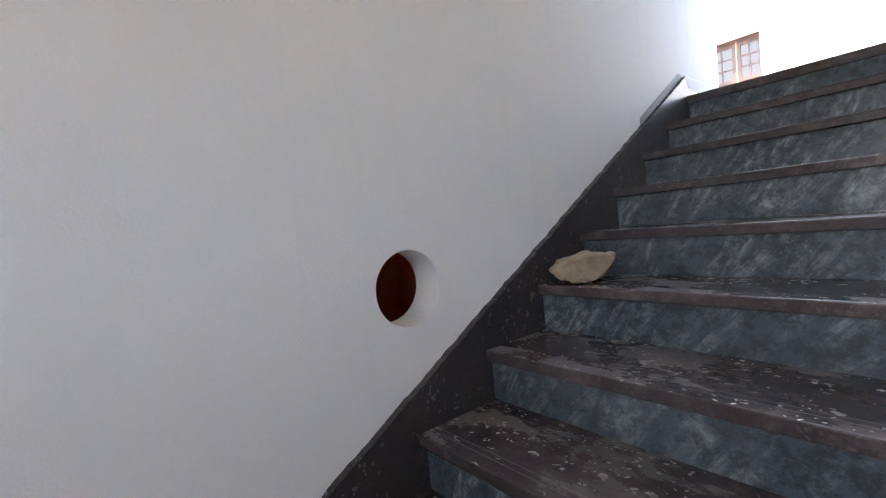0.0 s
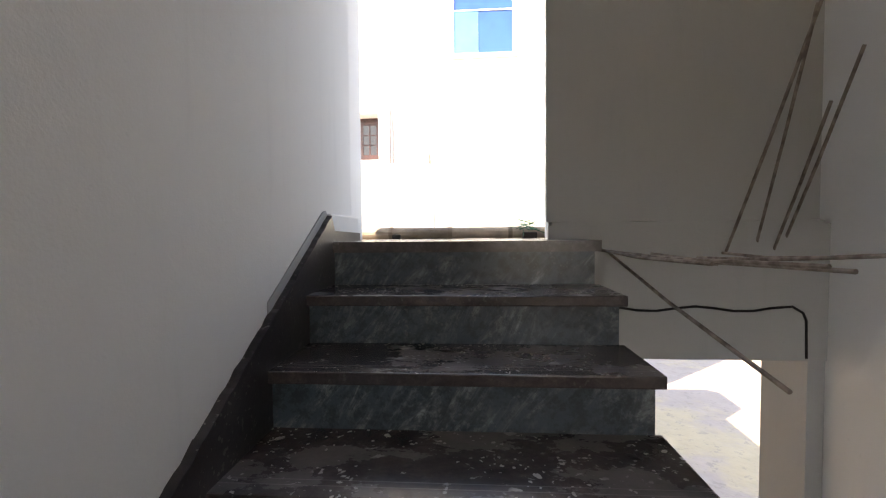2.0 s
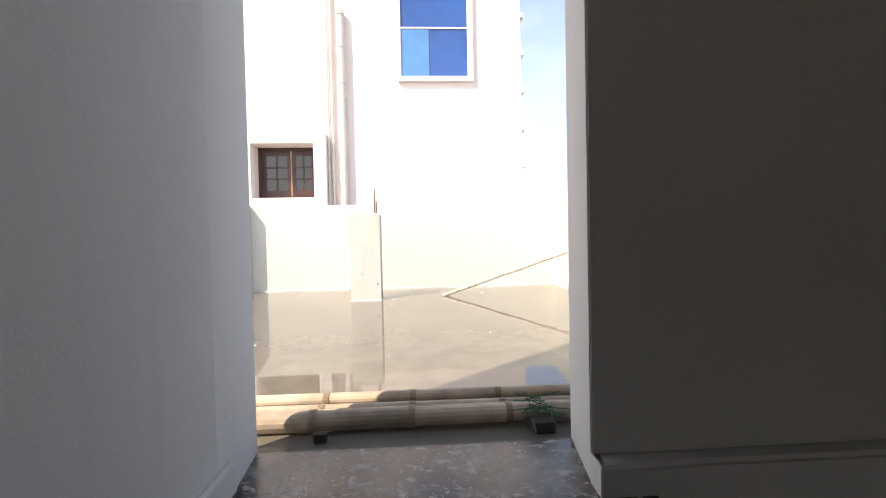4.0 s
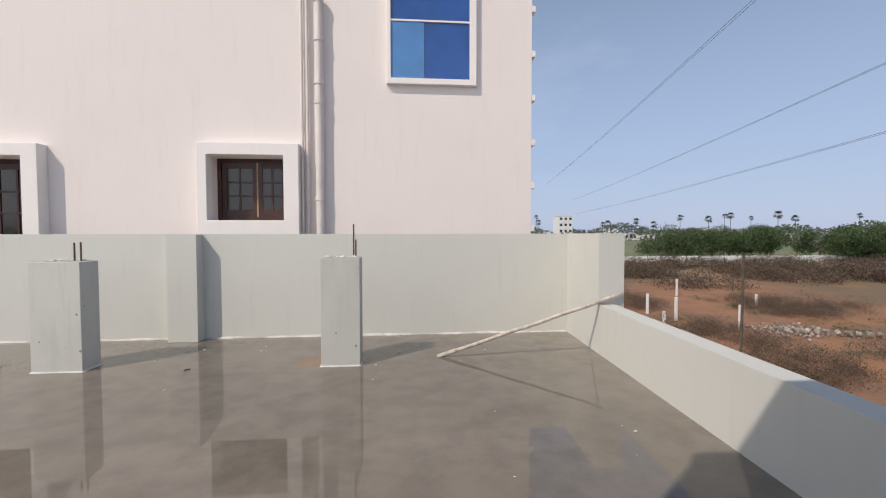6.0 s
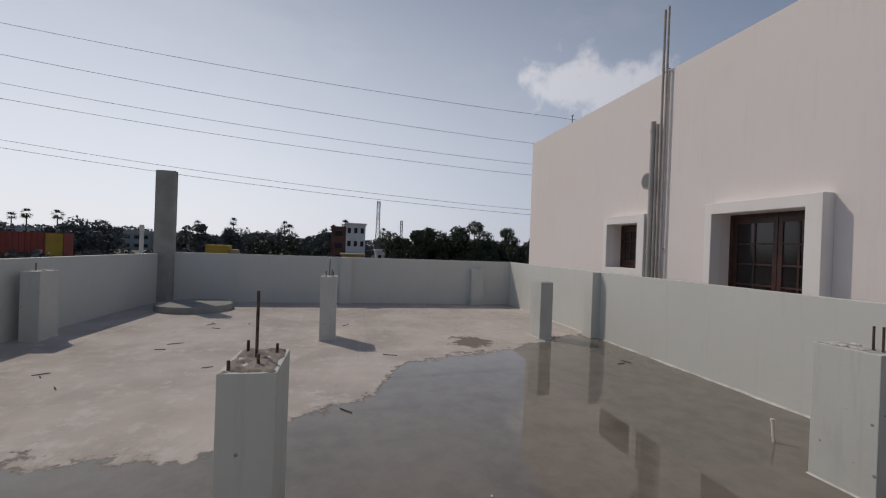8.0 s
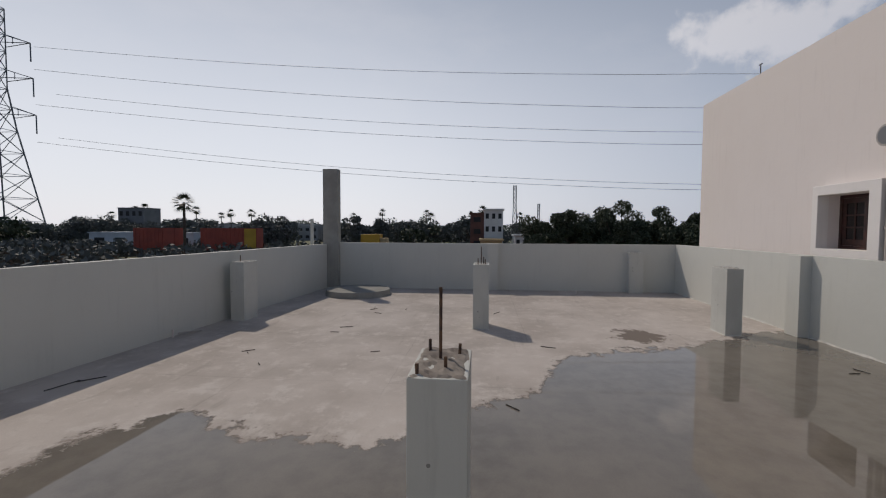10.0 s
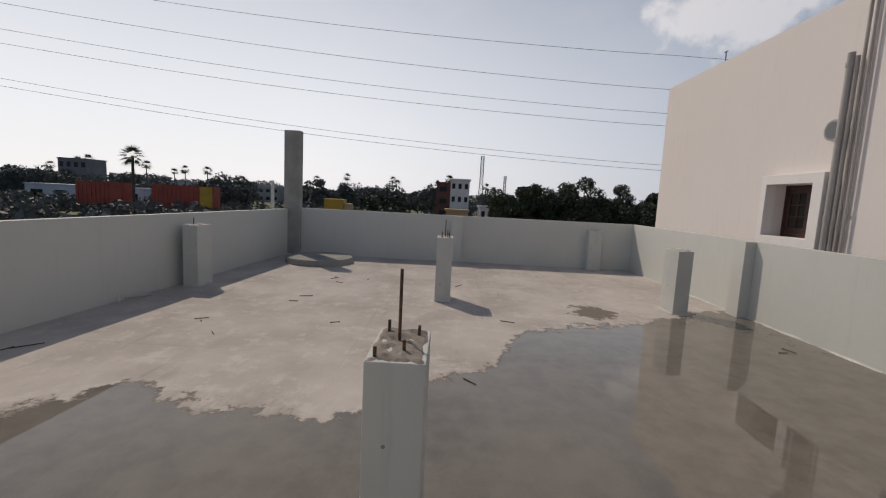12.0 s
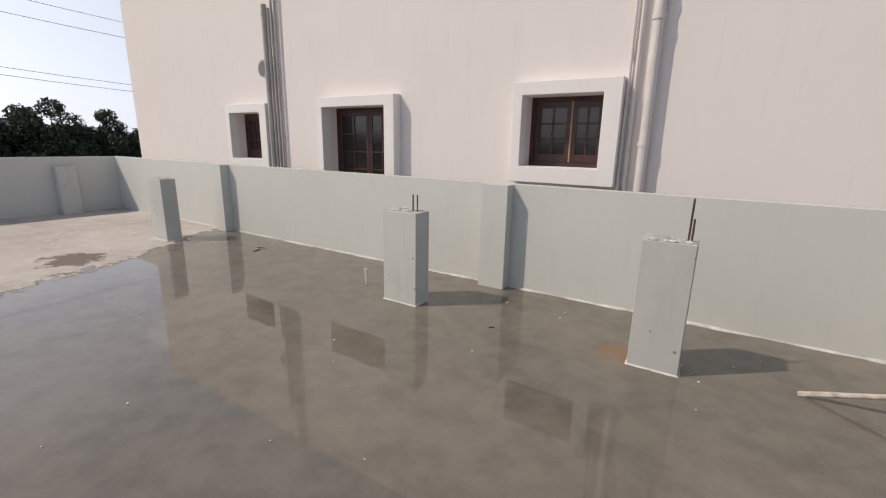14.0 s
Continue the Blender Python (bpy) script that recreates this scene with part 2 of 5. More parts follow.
M_LEAFDARK = leaf_material("dark_leaves", (0.028, 0.042, 0.024), (0.065, 0.085, 0.045))
# leaf colour paled towards grey to stand for haze in the west
M_LEAFMIDHAZE = leaf_material("hazed_leaves", (0.085, 0.098, 0.095), (0.135, 0.146, 0.135))
M_LEAFGREEN = leaf_material("thorn_leaves", (0.026, 0.052, 0.016), (0.075, 0.115, 0.036))
# horizon leaves, with distance haze mixed into their colour
M_LEAFHAZE = leaf_material("hazed_far_leaves", (0.055, 0.075, 0.055), (0.10, 0.12, 0.085))
M_DRY = leaf_material("dry_scrub", (0.060, 0.041, 0.029), (0.140, 0.094, 0.060))
M_PALM = leaf_material("palm_leaves", (0.018, 0.026, 0.014), (0.04, 0.055, 0.025))


def floor_material():
    """Terrace screed, dry and dusty in the west, under a film of water in the east."""
    n = Nodes("terrace_screed", 0.8)
    sep = n.t.nodes.new("ShaderNodeSeparateXYZ")
    n.link(n.pos, sep.inputs[0])
    x, y = sep.outputs[0], sep.outputs[1]
    curve = n.t.nodes.new("ShaderNodeFloatCurve")
    edge = [(-3.0, -3.0), (-1.4, -3.4), (-0.7, -3.85), (0.0, -3.62), (1.1, -3.63), (1.58, -4.26), (2.18, -4.7),
            (2.4, -5.3), (3.27, -6.2), (4.4, -6.55), (5.3, -7.2), (6.5, -7.7)]
    pts = curve.mapping.curves[0].points
    for i, (a, b) in enumerate(edge):
        u, v = (a + 3) / 10, (b + 10) / 10
        if i == 0 or i == len(edge) - 1:
            pts[0 if i == 0 else len(pts) - 1].location = (0.0 if i == 0 else 1.0, v)
        else:
            pts.new(u, v)
    curve.mapping.update()
    n.link(n.math('MULTIPLY_ADD', y, 0.1, 0.3), curve.inputs["Value"])
    xb = n.math('MULTIPLY_ADD', curve.outputs[0], 10.0, -10.0)
    wob = n.math('ADD', n.math('MULTIPLY_ADD', n.noise(1.5, 6, 0.62), 1.1, -0.55), n.math('MULTIPLY_ADD', n.noise(6.0, 7, 0.72), 0.75, -0.375))
    d1 = n.math('ADD', n.math('SUBTRACT', x, xb), wob)
    d2 = n.math('MULTIPLY_ADD', wob, 0.6, n.math('ADD', y, 1.28))
    d = n.math('MINIMUM', d1, d2)
    # a drying patch by the far column
    px, py = n.math('ADD', x, 7.1), n.math('ADD', y, -4.0)
    blob = n.math('SQRT', n.math('ADD', n.math('MULTIPLY', px, px), n.math('MULTIPLY', py, py)))
    d3 = n.math('ADD', n.math('SUBTRACT', 0.42, blob), wob)
    rx, ry = n.math('ADD', x, 0.36), n.math('ADD', y, -5.32)
    rust = n.math('SQRT', n.math('ADD', n.math('MULTIPLY', rx, rx), n.math('MULTIPLY', ry, ry)))
    rust = n.math('SUBTRACT', 1.0, n.ramp(n.math('ADD', rust, n.math('MULTIPLY', wob, 0.2)), 0.06, 0.24))
    wet = n.ramp(d, 0.0, 0.03)
    damp = n.math('MAXIMUM', n.ramp(d, -0.10, 0.02), n.ramp(d3, 0.0, 0.10))
    coarse, mid, fine = n.noise(0.7, 6, 0.6), n.noise(4.5, 6, 0.62), n.noise(70, 3)
    dry = n.mix(n.ramp(coarse, 0.35, 0.65), (0.56, 0.505, 0.465), (0.42, 0.37, 0.335))
    dry = n.mix(n.math('MULTIPLY', n.ramp(mid, 0.5, 0.72), 0.6), dry, (0.63, 0.58, 0.54))
    scab = n.ramp(n.noise(2.6, 8, 0.74), 0.55, 0.62)
    dry = n.mix(n.math('MULTIPLY', scab, 0.42), dry, (0.66, 0.615, 0.575))
    blot = n.ramp(n.noise(11, 5, 0.7), 0.58, 0.70)
    dry = n.mix(n.math('MULTIPLY', blot, 0.30), dry, (0.36, 0.315, 0.285))
    # cut joints and tide lines
    streak = n.ramp(n.noise(1.3, 5, 0.7, n.scaled((0.5, 3.0, 1))), 0.60, 0.66)
    dry = n.mix(n.math('MULTIPLY', streak, 0.25), dry, (0.27, 0.235, 0.21))
    for axis, every in ((x, 1.9), (y, 1.55)):
        w = n.math('ABSOLUTE', n.math('SUBTRACT', n.math('FRACT', n.math('DIVIDE', n.math('ADD', axis, n.math('MULTIPLY', mid, 0.06)), every)), 0.5))
        line = n.math('SUBTRACT', 1.0, n.ramp(w, 0.0, 0.006))
        dry = n.mix(n.math('MULTIPLY', line, n.math('MULTIPLY', n.ramp(coarse, 0.4, 0.6), 0.4)), dry, (0.24, 0.21, 0.19))
    wetc = n.mix(n.ramp(mid, 0.35, 0.68), (0.192, 0.170, 0.142), (0.148, 0.130, 0.109))
    wetc = n.mix(n.math('MULTIPLY', n.ramp(coarse, 0.4, 0.7), 0.5), wetc, (0.255, 0.222, 0.183))
    salt = n.math('MULTIPLY', n.ramp(d, -0.42, -0.16), n.ramp(mid, 0.42, 0.62))
    dry = n.mix(n.math('MULTIPLY', salt, 0.35), dry, (0.66, 0.62, 0.58))
    col = n.mix(damp, dry, (0.19, 0.155, 0.13))
    col = n.mix(wet, col, wetc)
    col = n.mix(n.math('MULTIPLY', n.math('MULTIPLY', rust, n.ramp(mid, 0.25, 0.5)), 0.75), col, (0.25, 0.135, 0.06))
    col = n.mix(0.25, col, n.mix(fine, (0.6, 0.6, 0.6), (1.3, 1.3, 1.3)), 'MULTIPLY')
    n.color(col)
    rwet = n.math('MULTIPLY_ADD', n.ramp(mid, 0.5, 0.85), 0.06, 0.012)
    n.rough(n.math('ADD', n.math('MULTIPLY', wet, rwet), n.math('MULTIPLY', n.math('SUBTRACT', 1.0, wet), 0.85)))
    n.b.inputs["Specular IOR Level"].default_value = 0.5
    h = n.math('MULTIPLY', n.math('MULTIPLY_ADD', fine, 0.25, mid), n.math('SUBTRACT', 1.02, wet))
    n.bump(h, 0.35, 0.012)
    return n.m


M_FLOOR = floor_material()


def granite(name, dark, vein, dust, amount, vein_scale=3.0, streak=None, rough=0.35, grooves=False, flakes=0.645):
    """Polished stone, veined, under cement dust and paint spatter."""
    n = Nodes(name, rough)
    src, dist = n.pos, 1.0
    if streak:
        mp = n.t.nodes.new("ShaderNodeMapping")
        mp.vector_type = 'TEXTURE'
        mp.inputs["Rotation"].default_value = (0, streak, 0)
        mp.inputs["Scale"].default_value = (2.6, 1.0, 0.62)
        shift = n.t.nodes.new("ShaderNodeVectorMath")
        n.link(n.pos, shift.inputs[0])
        comb = n.t.nodes.new("ShaderNodeCombineXYZ")
        n.link(n.math('MULTIPLY', n.rand, 9.0), comb.inputs[0])
        n.link(comb.outputs[0], shift.inputs[1])
        n.link(shift.outputs[0], mp.inputs["Vector"])
        src, dist = mp.outputs[0], 0.9
    v = n.ramp(n.noise(vein_scale, 10, 0.78, src, dist), 0.44, 0.74)
    if streak:
        v = n.math('MULTIPLY', v, n.ramp(n.noise(7.0, 4, 0.6), 0.30, 0.62))
    mott = n.ramp(n.noise(26, 6, 0.75), 0.44, 0.60)
    col = n.mix(v, dark, vein)
    col = n.mix(n.math('MULTIPLY', mott, 0.62 if streak else 0.45), col, tuple(q * 0.35 for q in dark))
    grain = n.noise(160, 2)
    col = n.mix(0.35, col, n.mix(grain, (0.5, 0.5, 0.5), (1.5, 1.5, 1.5)), 'MULTIPLY')
    gn = n.t.nodes.new("ShaderNodeNewGeometry")
    sn = n.t.nodes.new("ShaderNodeSeparateXYZ")
    n.link(gn.outputs["True Normal"], sn.inputs[0])
    up = n.ramp(sn.outputs[2], 0.2, 0.8)            # drops and dust settle on level faces
    if name == "skirting_granite":                   # paint flicked on while the wall was done
        up = n.math('MAXIMUM', up, 0.5)
    smear = n.ramp(n.noise(3.2, 7, 0.68, n.scaled((1.0, 1.6, 1.0))), 0.40, 0.75)
    smear = n.math('MULTIPLY', smear, n.math('MULTIPLY_ADD', up, 0.9, 0.1))
    col = n.mix(n.math('MULTIPLY', smear, amount * 0.5), col, dust)
    spots = []
    for scale, k, thr in ((13, 0.47, 0.50), (48, 0.60, 0.46)):
        vor = n.t.nodes.new("ShaderNodeTexVoronoi")
        vor.inputs["Scale"].default_value = scale
        warp = n.t.nodes.new("ShaderNodeVectorMath")
        warp.operation = 'MULTIPLY_ADD'
        ns = n.t.nodes.new("ShaderNodeTexNoise")
        ns.inputs["Scale"].default_value = scale * 1.1
        ns.inputs["Detail"].default_value = 4
        n.link(n.pos, ns.inputs["Vector"])
        n.link(ns.outputs["Color"], warp.inputs[0])
        warp.inputs[1].default_value = [1.3 / scale] * 3
        n.link(n.pos, warp.inputs[2])
        n.link(warp.outputs[0], vor.inputs["Vector"])
        clump = n.ramp(n.noise(4.0, 3, 0.6), thr, thr + 0.08)
        size = n.math('MULTIPLY_ADD', n.noise(scale * 0.45, 2), k, -0.10)
        spots.append(n.math('MULTIPLY', n.math('LESS_THAN', vor.outputs["Distance"], size), clump))
    spat = n.math('MULTIPLY', n.math('MINIMUM', n.math('ADD', spots[0], spots[1]), 1.0), n.math('MULTIPLY_ADD', up, 0.92, 0.08))
    flake = n.math('MULTIPLY', n.ramp(n.noise(27, 7, 0.66, n.scaled((0.7, 1.2, 1.0)), 0.6), flakes, flakes + 0.02), up)
    spat = n.math('MAXIMUM', spat, n.math('MULTIPLY', flake, 0.8))
    col = n.mix(n.math('MULTIPLY', spat, min(0.85, amount * 1.5)), col, (0.60, 0.58, 0.56))
    if grooves:
        sep = n.t.nodes.new("ShaderNodeSeparateXYZ")
        n.link(n.co, sep.inputs[0])
        for at in (0.040, 0.062):
            line = n.math('LESS_THAN', n.math('ABSOLUTE', n.math('SUBTRACT', sep.outputs[1], at)), 0.0016)
            col = n.mix(n.math('MULTIPLY', line, 0.45), col, (0.33, 0.30, 0.29))
    n.color(col)
    n.rough(n.math('MINIMUM', n.math('ADD', n.math('MULTIPLY_ADD', smear, 0.18, rough), n.math('MULTIPLY', spat, 0.4)), 0.95))
    n.bump(n.math('ADD', n.noise(60, 3), n.math('MULTIPLY', spat, 0.8)), 0.15, 0.003)
    return n.m


M_TREAD = granite("black_granite", (0.055, 0.043, 0.044), (0.140, 0.110, 0.107), (0.40, 0.36, 0.35), 0.72, 4.0, None, 0.22, True)
M_SKIRT = granite("skirting_granite", (0.030, 0.024, 0.025), (0.060, 0.048, 0.048), (0.25, 0.23, 0.23), 0.28, 4.0, None, 0.3)
M_LANDING = granite("dusty_granite", (0.095, 0.080, 0.078), (0.22, 0.195, 0.19), (0.40, 0.375, 0.365), 0.72, 4.0, None, 0.20, False, 0.575)
M_RISER = granite("green_slate", (0.072, 0.092, 0.108), (0.42, 0.47, 0.49), (0.32, 0.32, 0.315), 0.22, 8.0, -0.95, 0.24)


def soil_material():
    n = Nodes("soil", 0.95)
    a, b, c = n.noise(0.05, 5, 0.6), n.noise(0.35, 6, 0.65), n.noise(3.0, 5, 0.6)
    far = n.t.nodes.new("ShaderNodeVectorMath")
    far.operation = 'LENGTH'
    n.link(n.pos, far.inputs[0])
    col = n.mix(n.ramp(b, 0.38, 0.62), (0.34, 0.165, 0.085), (0.235, 0.13, 0.078))
    col = n.mix(n.math('MULTIPLY', n.ramp(a, 0.45, 0.62), 0.8), col, (0.15, 0.115, 0.065))
    col = n.mix(n.math('MULTIPLY', n.ramp(n.noise(0.16, 7, 0.7), 0.60, 0.75), 0.5), col, (0.15, 0.14, 0.06))
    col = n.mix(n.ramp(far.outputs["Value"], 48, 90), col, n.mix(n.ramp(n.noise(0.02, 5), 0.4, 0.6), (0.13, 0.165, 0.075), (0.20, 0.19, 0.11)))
    # distance haze put into the soil colour, from 150 m outwards
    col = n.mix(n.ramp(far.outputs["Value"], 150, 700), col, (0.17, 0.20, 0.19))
    sep = n.t.nodes.new("ShaderNodeSeparateXYZ")
    n.link(n.pos, sep.inputs[0])
    lane = n.math('SUBTRACT', 1.0, n.ramp(sep.outputs[0], 9.5, 13.5))
    grass = n.mix(n.ramp(n.noise(0.8, 6, 0.7), 0.42, 0.6), (0.36, 0.33, 0.13), (0.44, 0.36, 0.24))
    col = n.mix(n.math('MULTIPLY', lane, n.math('SUBTRACT', 1.0, n.ramp(far.outputs["Value"], 34, 42))), col, grass)
    yard = n.math('SUBTRACT', 1.0, n.ramp(n.math('MULTIPLY_ADD', c, 5.0, far.outputs["Value"]), 16, 20))
    sand = n.mix(n.ramp(b, 0.45, 0.58), (0.44, 0.36, 0.31), (0.52, 0.42, 0.28))
    sand = n.mix(n.math('MULTIPLY', n.ramp(n.noise(5, 6, 0.75), 0.55, 0.62), 0.5), sand, (0.28, 0.24, 0.21))
    col = n.mix(yard, col, sand)
    col = n.mix(0.4, col, n.mix(c, (0.6, 0.6, 0.6), (1.3, 1.3, 1.3)), 'MULTIPLY')
    n.color(col)
    n.bump(n.math('ADD', b, n.math('MULTIPLY', c, 0.3)), 0.6, 0.15)
    return n.m


M_SOIL = soil_material()


def blue_glass(name, c, rough):
    n = Nodes(name, rough, 0.0, 0.7)
    n.color(n.mix(n.ramp(n.noise(1.4, 3), 0.35, 0.65), c, tuple(v * 0.8 for v in c)))
    return n.m


M_BLUE = blue_glass("blue_film_glass", (0.012, 0.085, 0.33), 0.06)
M_BLUELIGHT = blue_glass("pale_blue_film_glass", (0.075, 0.25, 0.56), 0.08)


# ---- helpers ----
def box(bm, x0, x1, y0, y1, z0, z1, bevel=0.0):
    r = bmesh.ops.create_cube(bm, size=1.0)
    for v in r["verts"]:
        v.co = Vector(((x0 + x1) / 2 + v.co.x * (x1 - x0), (y0 + y1) / 2 + v.co.y * (y1 - y0), (z0 + z1) / 2 + v.co.z * (z1 - z0)))
    if bevel:
        edges = list({e for v in r["verts"] for e in v.link_edges})
        bmesh.ops.bevel(bm, geom=edges, offset=bevel, segments=2, profile=0.6, affect='EDGES')
    return bm


def boxes(*rows, bevel=0.0):
    bm = bmesh.new()
    for r in rows:
        box(bm, *r, bevel=bevel)
    return bm


def rod(bm, a, b, r, seg=8, r2=None):
    """A round bar from a to b."""
    a, b = Vector(a), Vector(b)
    d = b - a
    m = Matrix.Translation((a + b) / 2) @ d.to_track_quat('Z', 'Y').to_matrix().to_4x4()
    bmesh.ops.create_cone(bm, cap_ends=True, segments=seg, radius1=r, radius2=r if r2 is None else r2, depth=d.length, matrix=m)
    return bm


def rods(*rows, seg=8):
    bm = bmesh.new()
    for a, b, r in rows:
        rod(bm, a, b, r, seg)
    return bm


def rough_up(bm, amount, scale=3.0, seed=0.0):
    for v in bm.verts:
        v.co += noise.noise_vector(v.co * scale + Vector((seed, seed * 1.7, 0))) * amount


def mesh_of(name, bm, mat, smooth=False):
    me = bpy.data.meshes.new(name)
    bmesh.ops.recalc_face_normals(bm, faces=bm.faces)
    if smooth:
        for f in bm.faces:
            f.smooth = True
    bm.to_mesh(me)
    bm.free()
    me.materials.append(mat)
    return me


def thing(name, bm, mat, label="", category="", group="", kind="", smooth=False):
    return tagged(new(name, mesh_of(name, bm, mat, smooth)), label, category, group, kind)


def empty(name, at, label, category, group="", kind=""):
    ob = new(name)
    ob.empty_display_size = 0.1
    ob.matrix_world = Matrix.Translation(at)
    return tagged(ob, label, category, group, kind)


def part(name, bm, mat, parent, label="", smooth=False):
    """A mesh in the parent's own coordinates."""
    ob = new(name, mesh_of(name, bm, mat, smooth))
    ob.parent = parent
    return tagged(ob, label)


def share(name, mesh, parent, at=(0, 0, 0)):
    ob = new(name, mesh)
    ob.parent = parent
    ob.location = at
    return ob


def quads(name, centres, sizes, mat, flat=0.0, normals=None):
    """Many small leaf quads, each turned at random."""
    rs = np.random.RandomState(len(centres))
    n = len(centres)
    u = rs.normal(size=(n, 3))
    u[:, 2] *= 1 - flat
    u /= np.linalg.norm(u, axis=1)[:, None]
    w = rs.normal(size=(n, 3))
    w -= (w * u).sum(1)[:, None] * u
    w /= np.linalg.norm(w, axis=1)[:, None]
    s = np.asarray(sizes).reshape(-1, 1)
    c = np.asarray(centres)
    vs = np.stack([c - u * s, c - w * s * 0.55, c + u * s, c + w * s * 0.55], 1).reshape(-1, 3)
    me = bpy.data.meshes.new(name)
    me.from_pydata(vs.tolist(), [], np.arange(4 * n).reshape(-1, 4).tolist())
    me.materials.append(mat)
    return me


# ---- ground and distance ----
GZ = -3.6
bm = bmesh.new()
bmesh.ops.create_grid(bm, x_segments=60, y_segments=60, size=1.0)
for v in bm.verts:
    k = 12 + 1900 * (max(abs(v.co.x), abs(v.co.y))) ** 3
    v.co = Vector((v.co.x * k, v.co.y * k, 0))
    r = v.co.length
    v.co.z = GZ + (noise.noise(v.co * 0.06) * 0.35 if 16 < r < 300 else 0.0)
thing("ground", bm, M_SOIL, "bare red soil with dry scrub and fields beyond, tinted for distance haze", "ground", kind="structure", smooth=True)

# ---- terrace ----
NY, WX = 6.38, -11.75                     # inner faces of the north and west parapets
PH = 1.19                                 # parapet height


def east_x(y):
    return 2.43 - 0.05 * (6.4 - y)


def south_y(x):
    return -2.43 - 0.060 * (x + 11.6)


def prism(bm, ring, z0, z1):
    """A solid over a plan outline."""
    lo = [bm.verts.new((x, y, z0)) for x, y in ring]
    hi = [bm.verts.new((x, y, z1)) for x, y in ring]
    n = len(ring)
    bm.faces.new(hi)
    bm.faces.new(lo[::-1])
    for i in range(n):
        bm.faces.new((lo[i], lo[(i + 1) % n], hi[(i + 1) % n], hi[i]))
    return bm


bm = bmesh.new()
prism(bm, [(WX - 0.12, south_y(WX) - 0.12), (-0.12, south_y(-0.12) - 0.12), (-0.12, 1.632), (2.6, 1.632), (2.6, NY + 0.12), (WX - 0.12, NY + 0.12)], -0.15, 0.0)
thing("floor_terrace", bm, M_FLOOR, "cement screed terrace floor, half under rain water", "floor", kind="structure")
bm = prism(bmesh.new(), [(WX - 0.12, NY), (east_x(NY) + 0.12, NY), (east_x(NY) + 0.12, NY + 0.12), (WX - 0.12, NY + 0.12)], 0.0, PH)
box(bm, -2.12, -1.804, NY - 0.16, NY + 0.002, 0.002, PH - 0.004)
box(bm, -7.53, -7.25, NY - 0.16, NY + 0.002, 0.002, PH - 0.004)
thing("wall_north", bm, M_MINT, "pale grey-green painted parapet with two pilasters", "parapet", kind="structure")
bm = prism(bmesh.new(), [(WX - 0.12, south_y(WX) - 0.12), (WX, south_y(WX)), (WX, NY), (WX - 0.12, NY)], 0.0, PH)
box(bm, WX - 0.002, WX + 0.13, 1.74, 2.03, 0.002, PH - 0.004)
thing("wall_west", bm, M_MINT, "pale grey-green painted parapet in its own shade", "parapet", kind="structure")
bm = prism(bmesh.new(), [(WX, south_y(WX) - 0.12), (-0.12, south_y(-0.12) - 0.12), (-0.12, south_y(-0.12)), (WX, south_y(WX))], 0.0, PH - 0.035)
thing("wall_south", bm, M_MINT, "pale grey-green painted parapet in its own shade", "parapet", kind="structure")
bm = prism(bmesh.new(), [(east_x(5.40), 5.40), (east_x(5.40) + 0.26, 5.40), (east_x(NY) + 0.26, NY - 0.003), (east_x(NY), NY - 0.003)], 0.0, PH + 0.003)
thing("wall_east", bm, M_MINT, "tall pale grey-green parapet end with a square pier", "parapet", kind="structure")
bm = prism(bmesh.new(), [(east_x(1.75), 1.75), (east_x(1.75) + 0.16, 1.75), (east_x(5.4) + 0.16, 5.397), (east_x(5.4), 5.397)], 0.0, 0.49)
thing("wall_east_low", bm, M_MINT, "low pale grey-green painted parapet", "parapet", kind="structure")

# rough cement fillet along the foot of the north parapet
bm = bmesh.new()
xs = np.linspace(WX + 0.2, east_x(NY) - 0.01, 150)
rows = []
for x in xs:
    w = 0.018 + 0.034 * noise.noise((x * 2.1, 0, 0)) + 0.022 * noise.noise((x * 9, 3, 0))
    h = 0.009 + 0.014 * noise.noise((x * 3.1, 5, 0))
    rows.append([bm.verts.new((x, NY - 0.001, h + 0.01)), bm.verts.new((x, NY - max(w, 0.005) * 0.55, max(h, 0.003))), bm.verts.new((x, NY - max(w, 0.005), 0.001))])
for a, b in zip(rows, rows[1:]):
    bm.faces.new((a[0], b[0], b[1], a[1]))
    bm.faces.new((a[1], b[1], b[2], a[2]))
thing("trim_mortar_fillet", bm, M_LIME, "rough whitish mortar fillet at the parapet foot", "mortar", kind="structure")

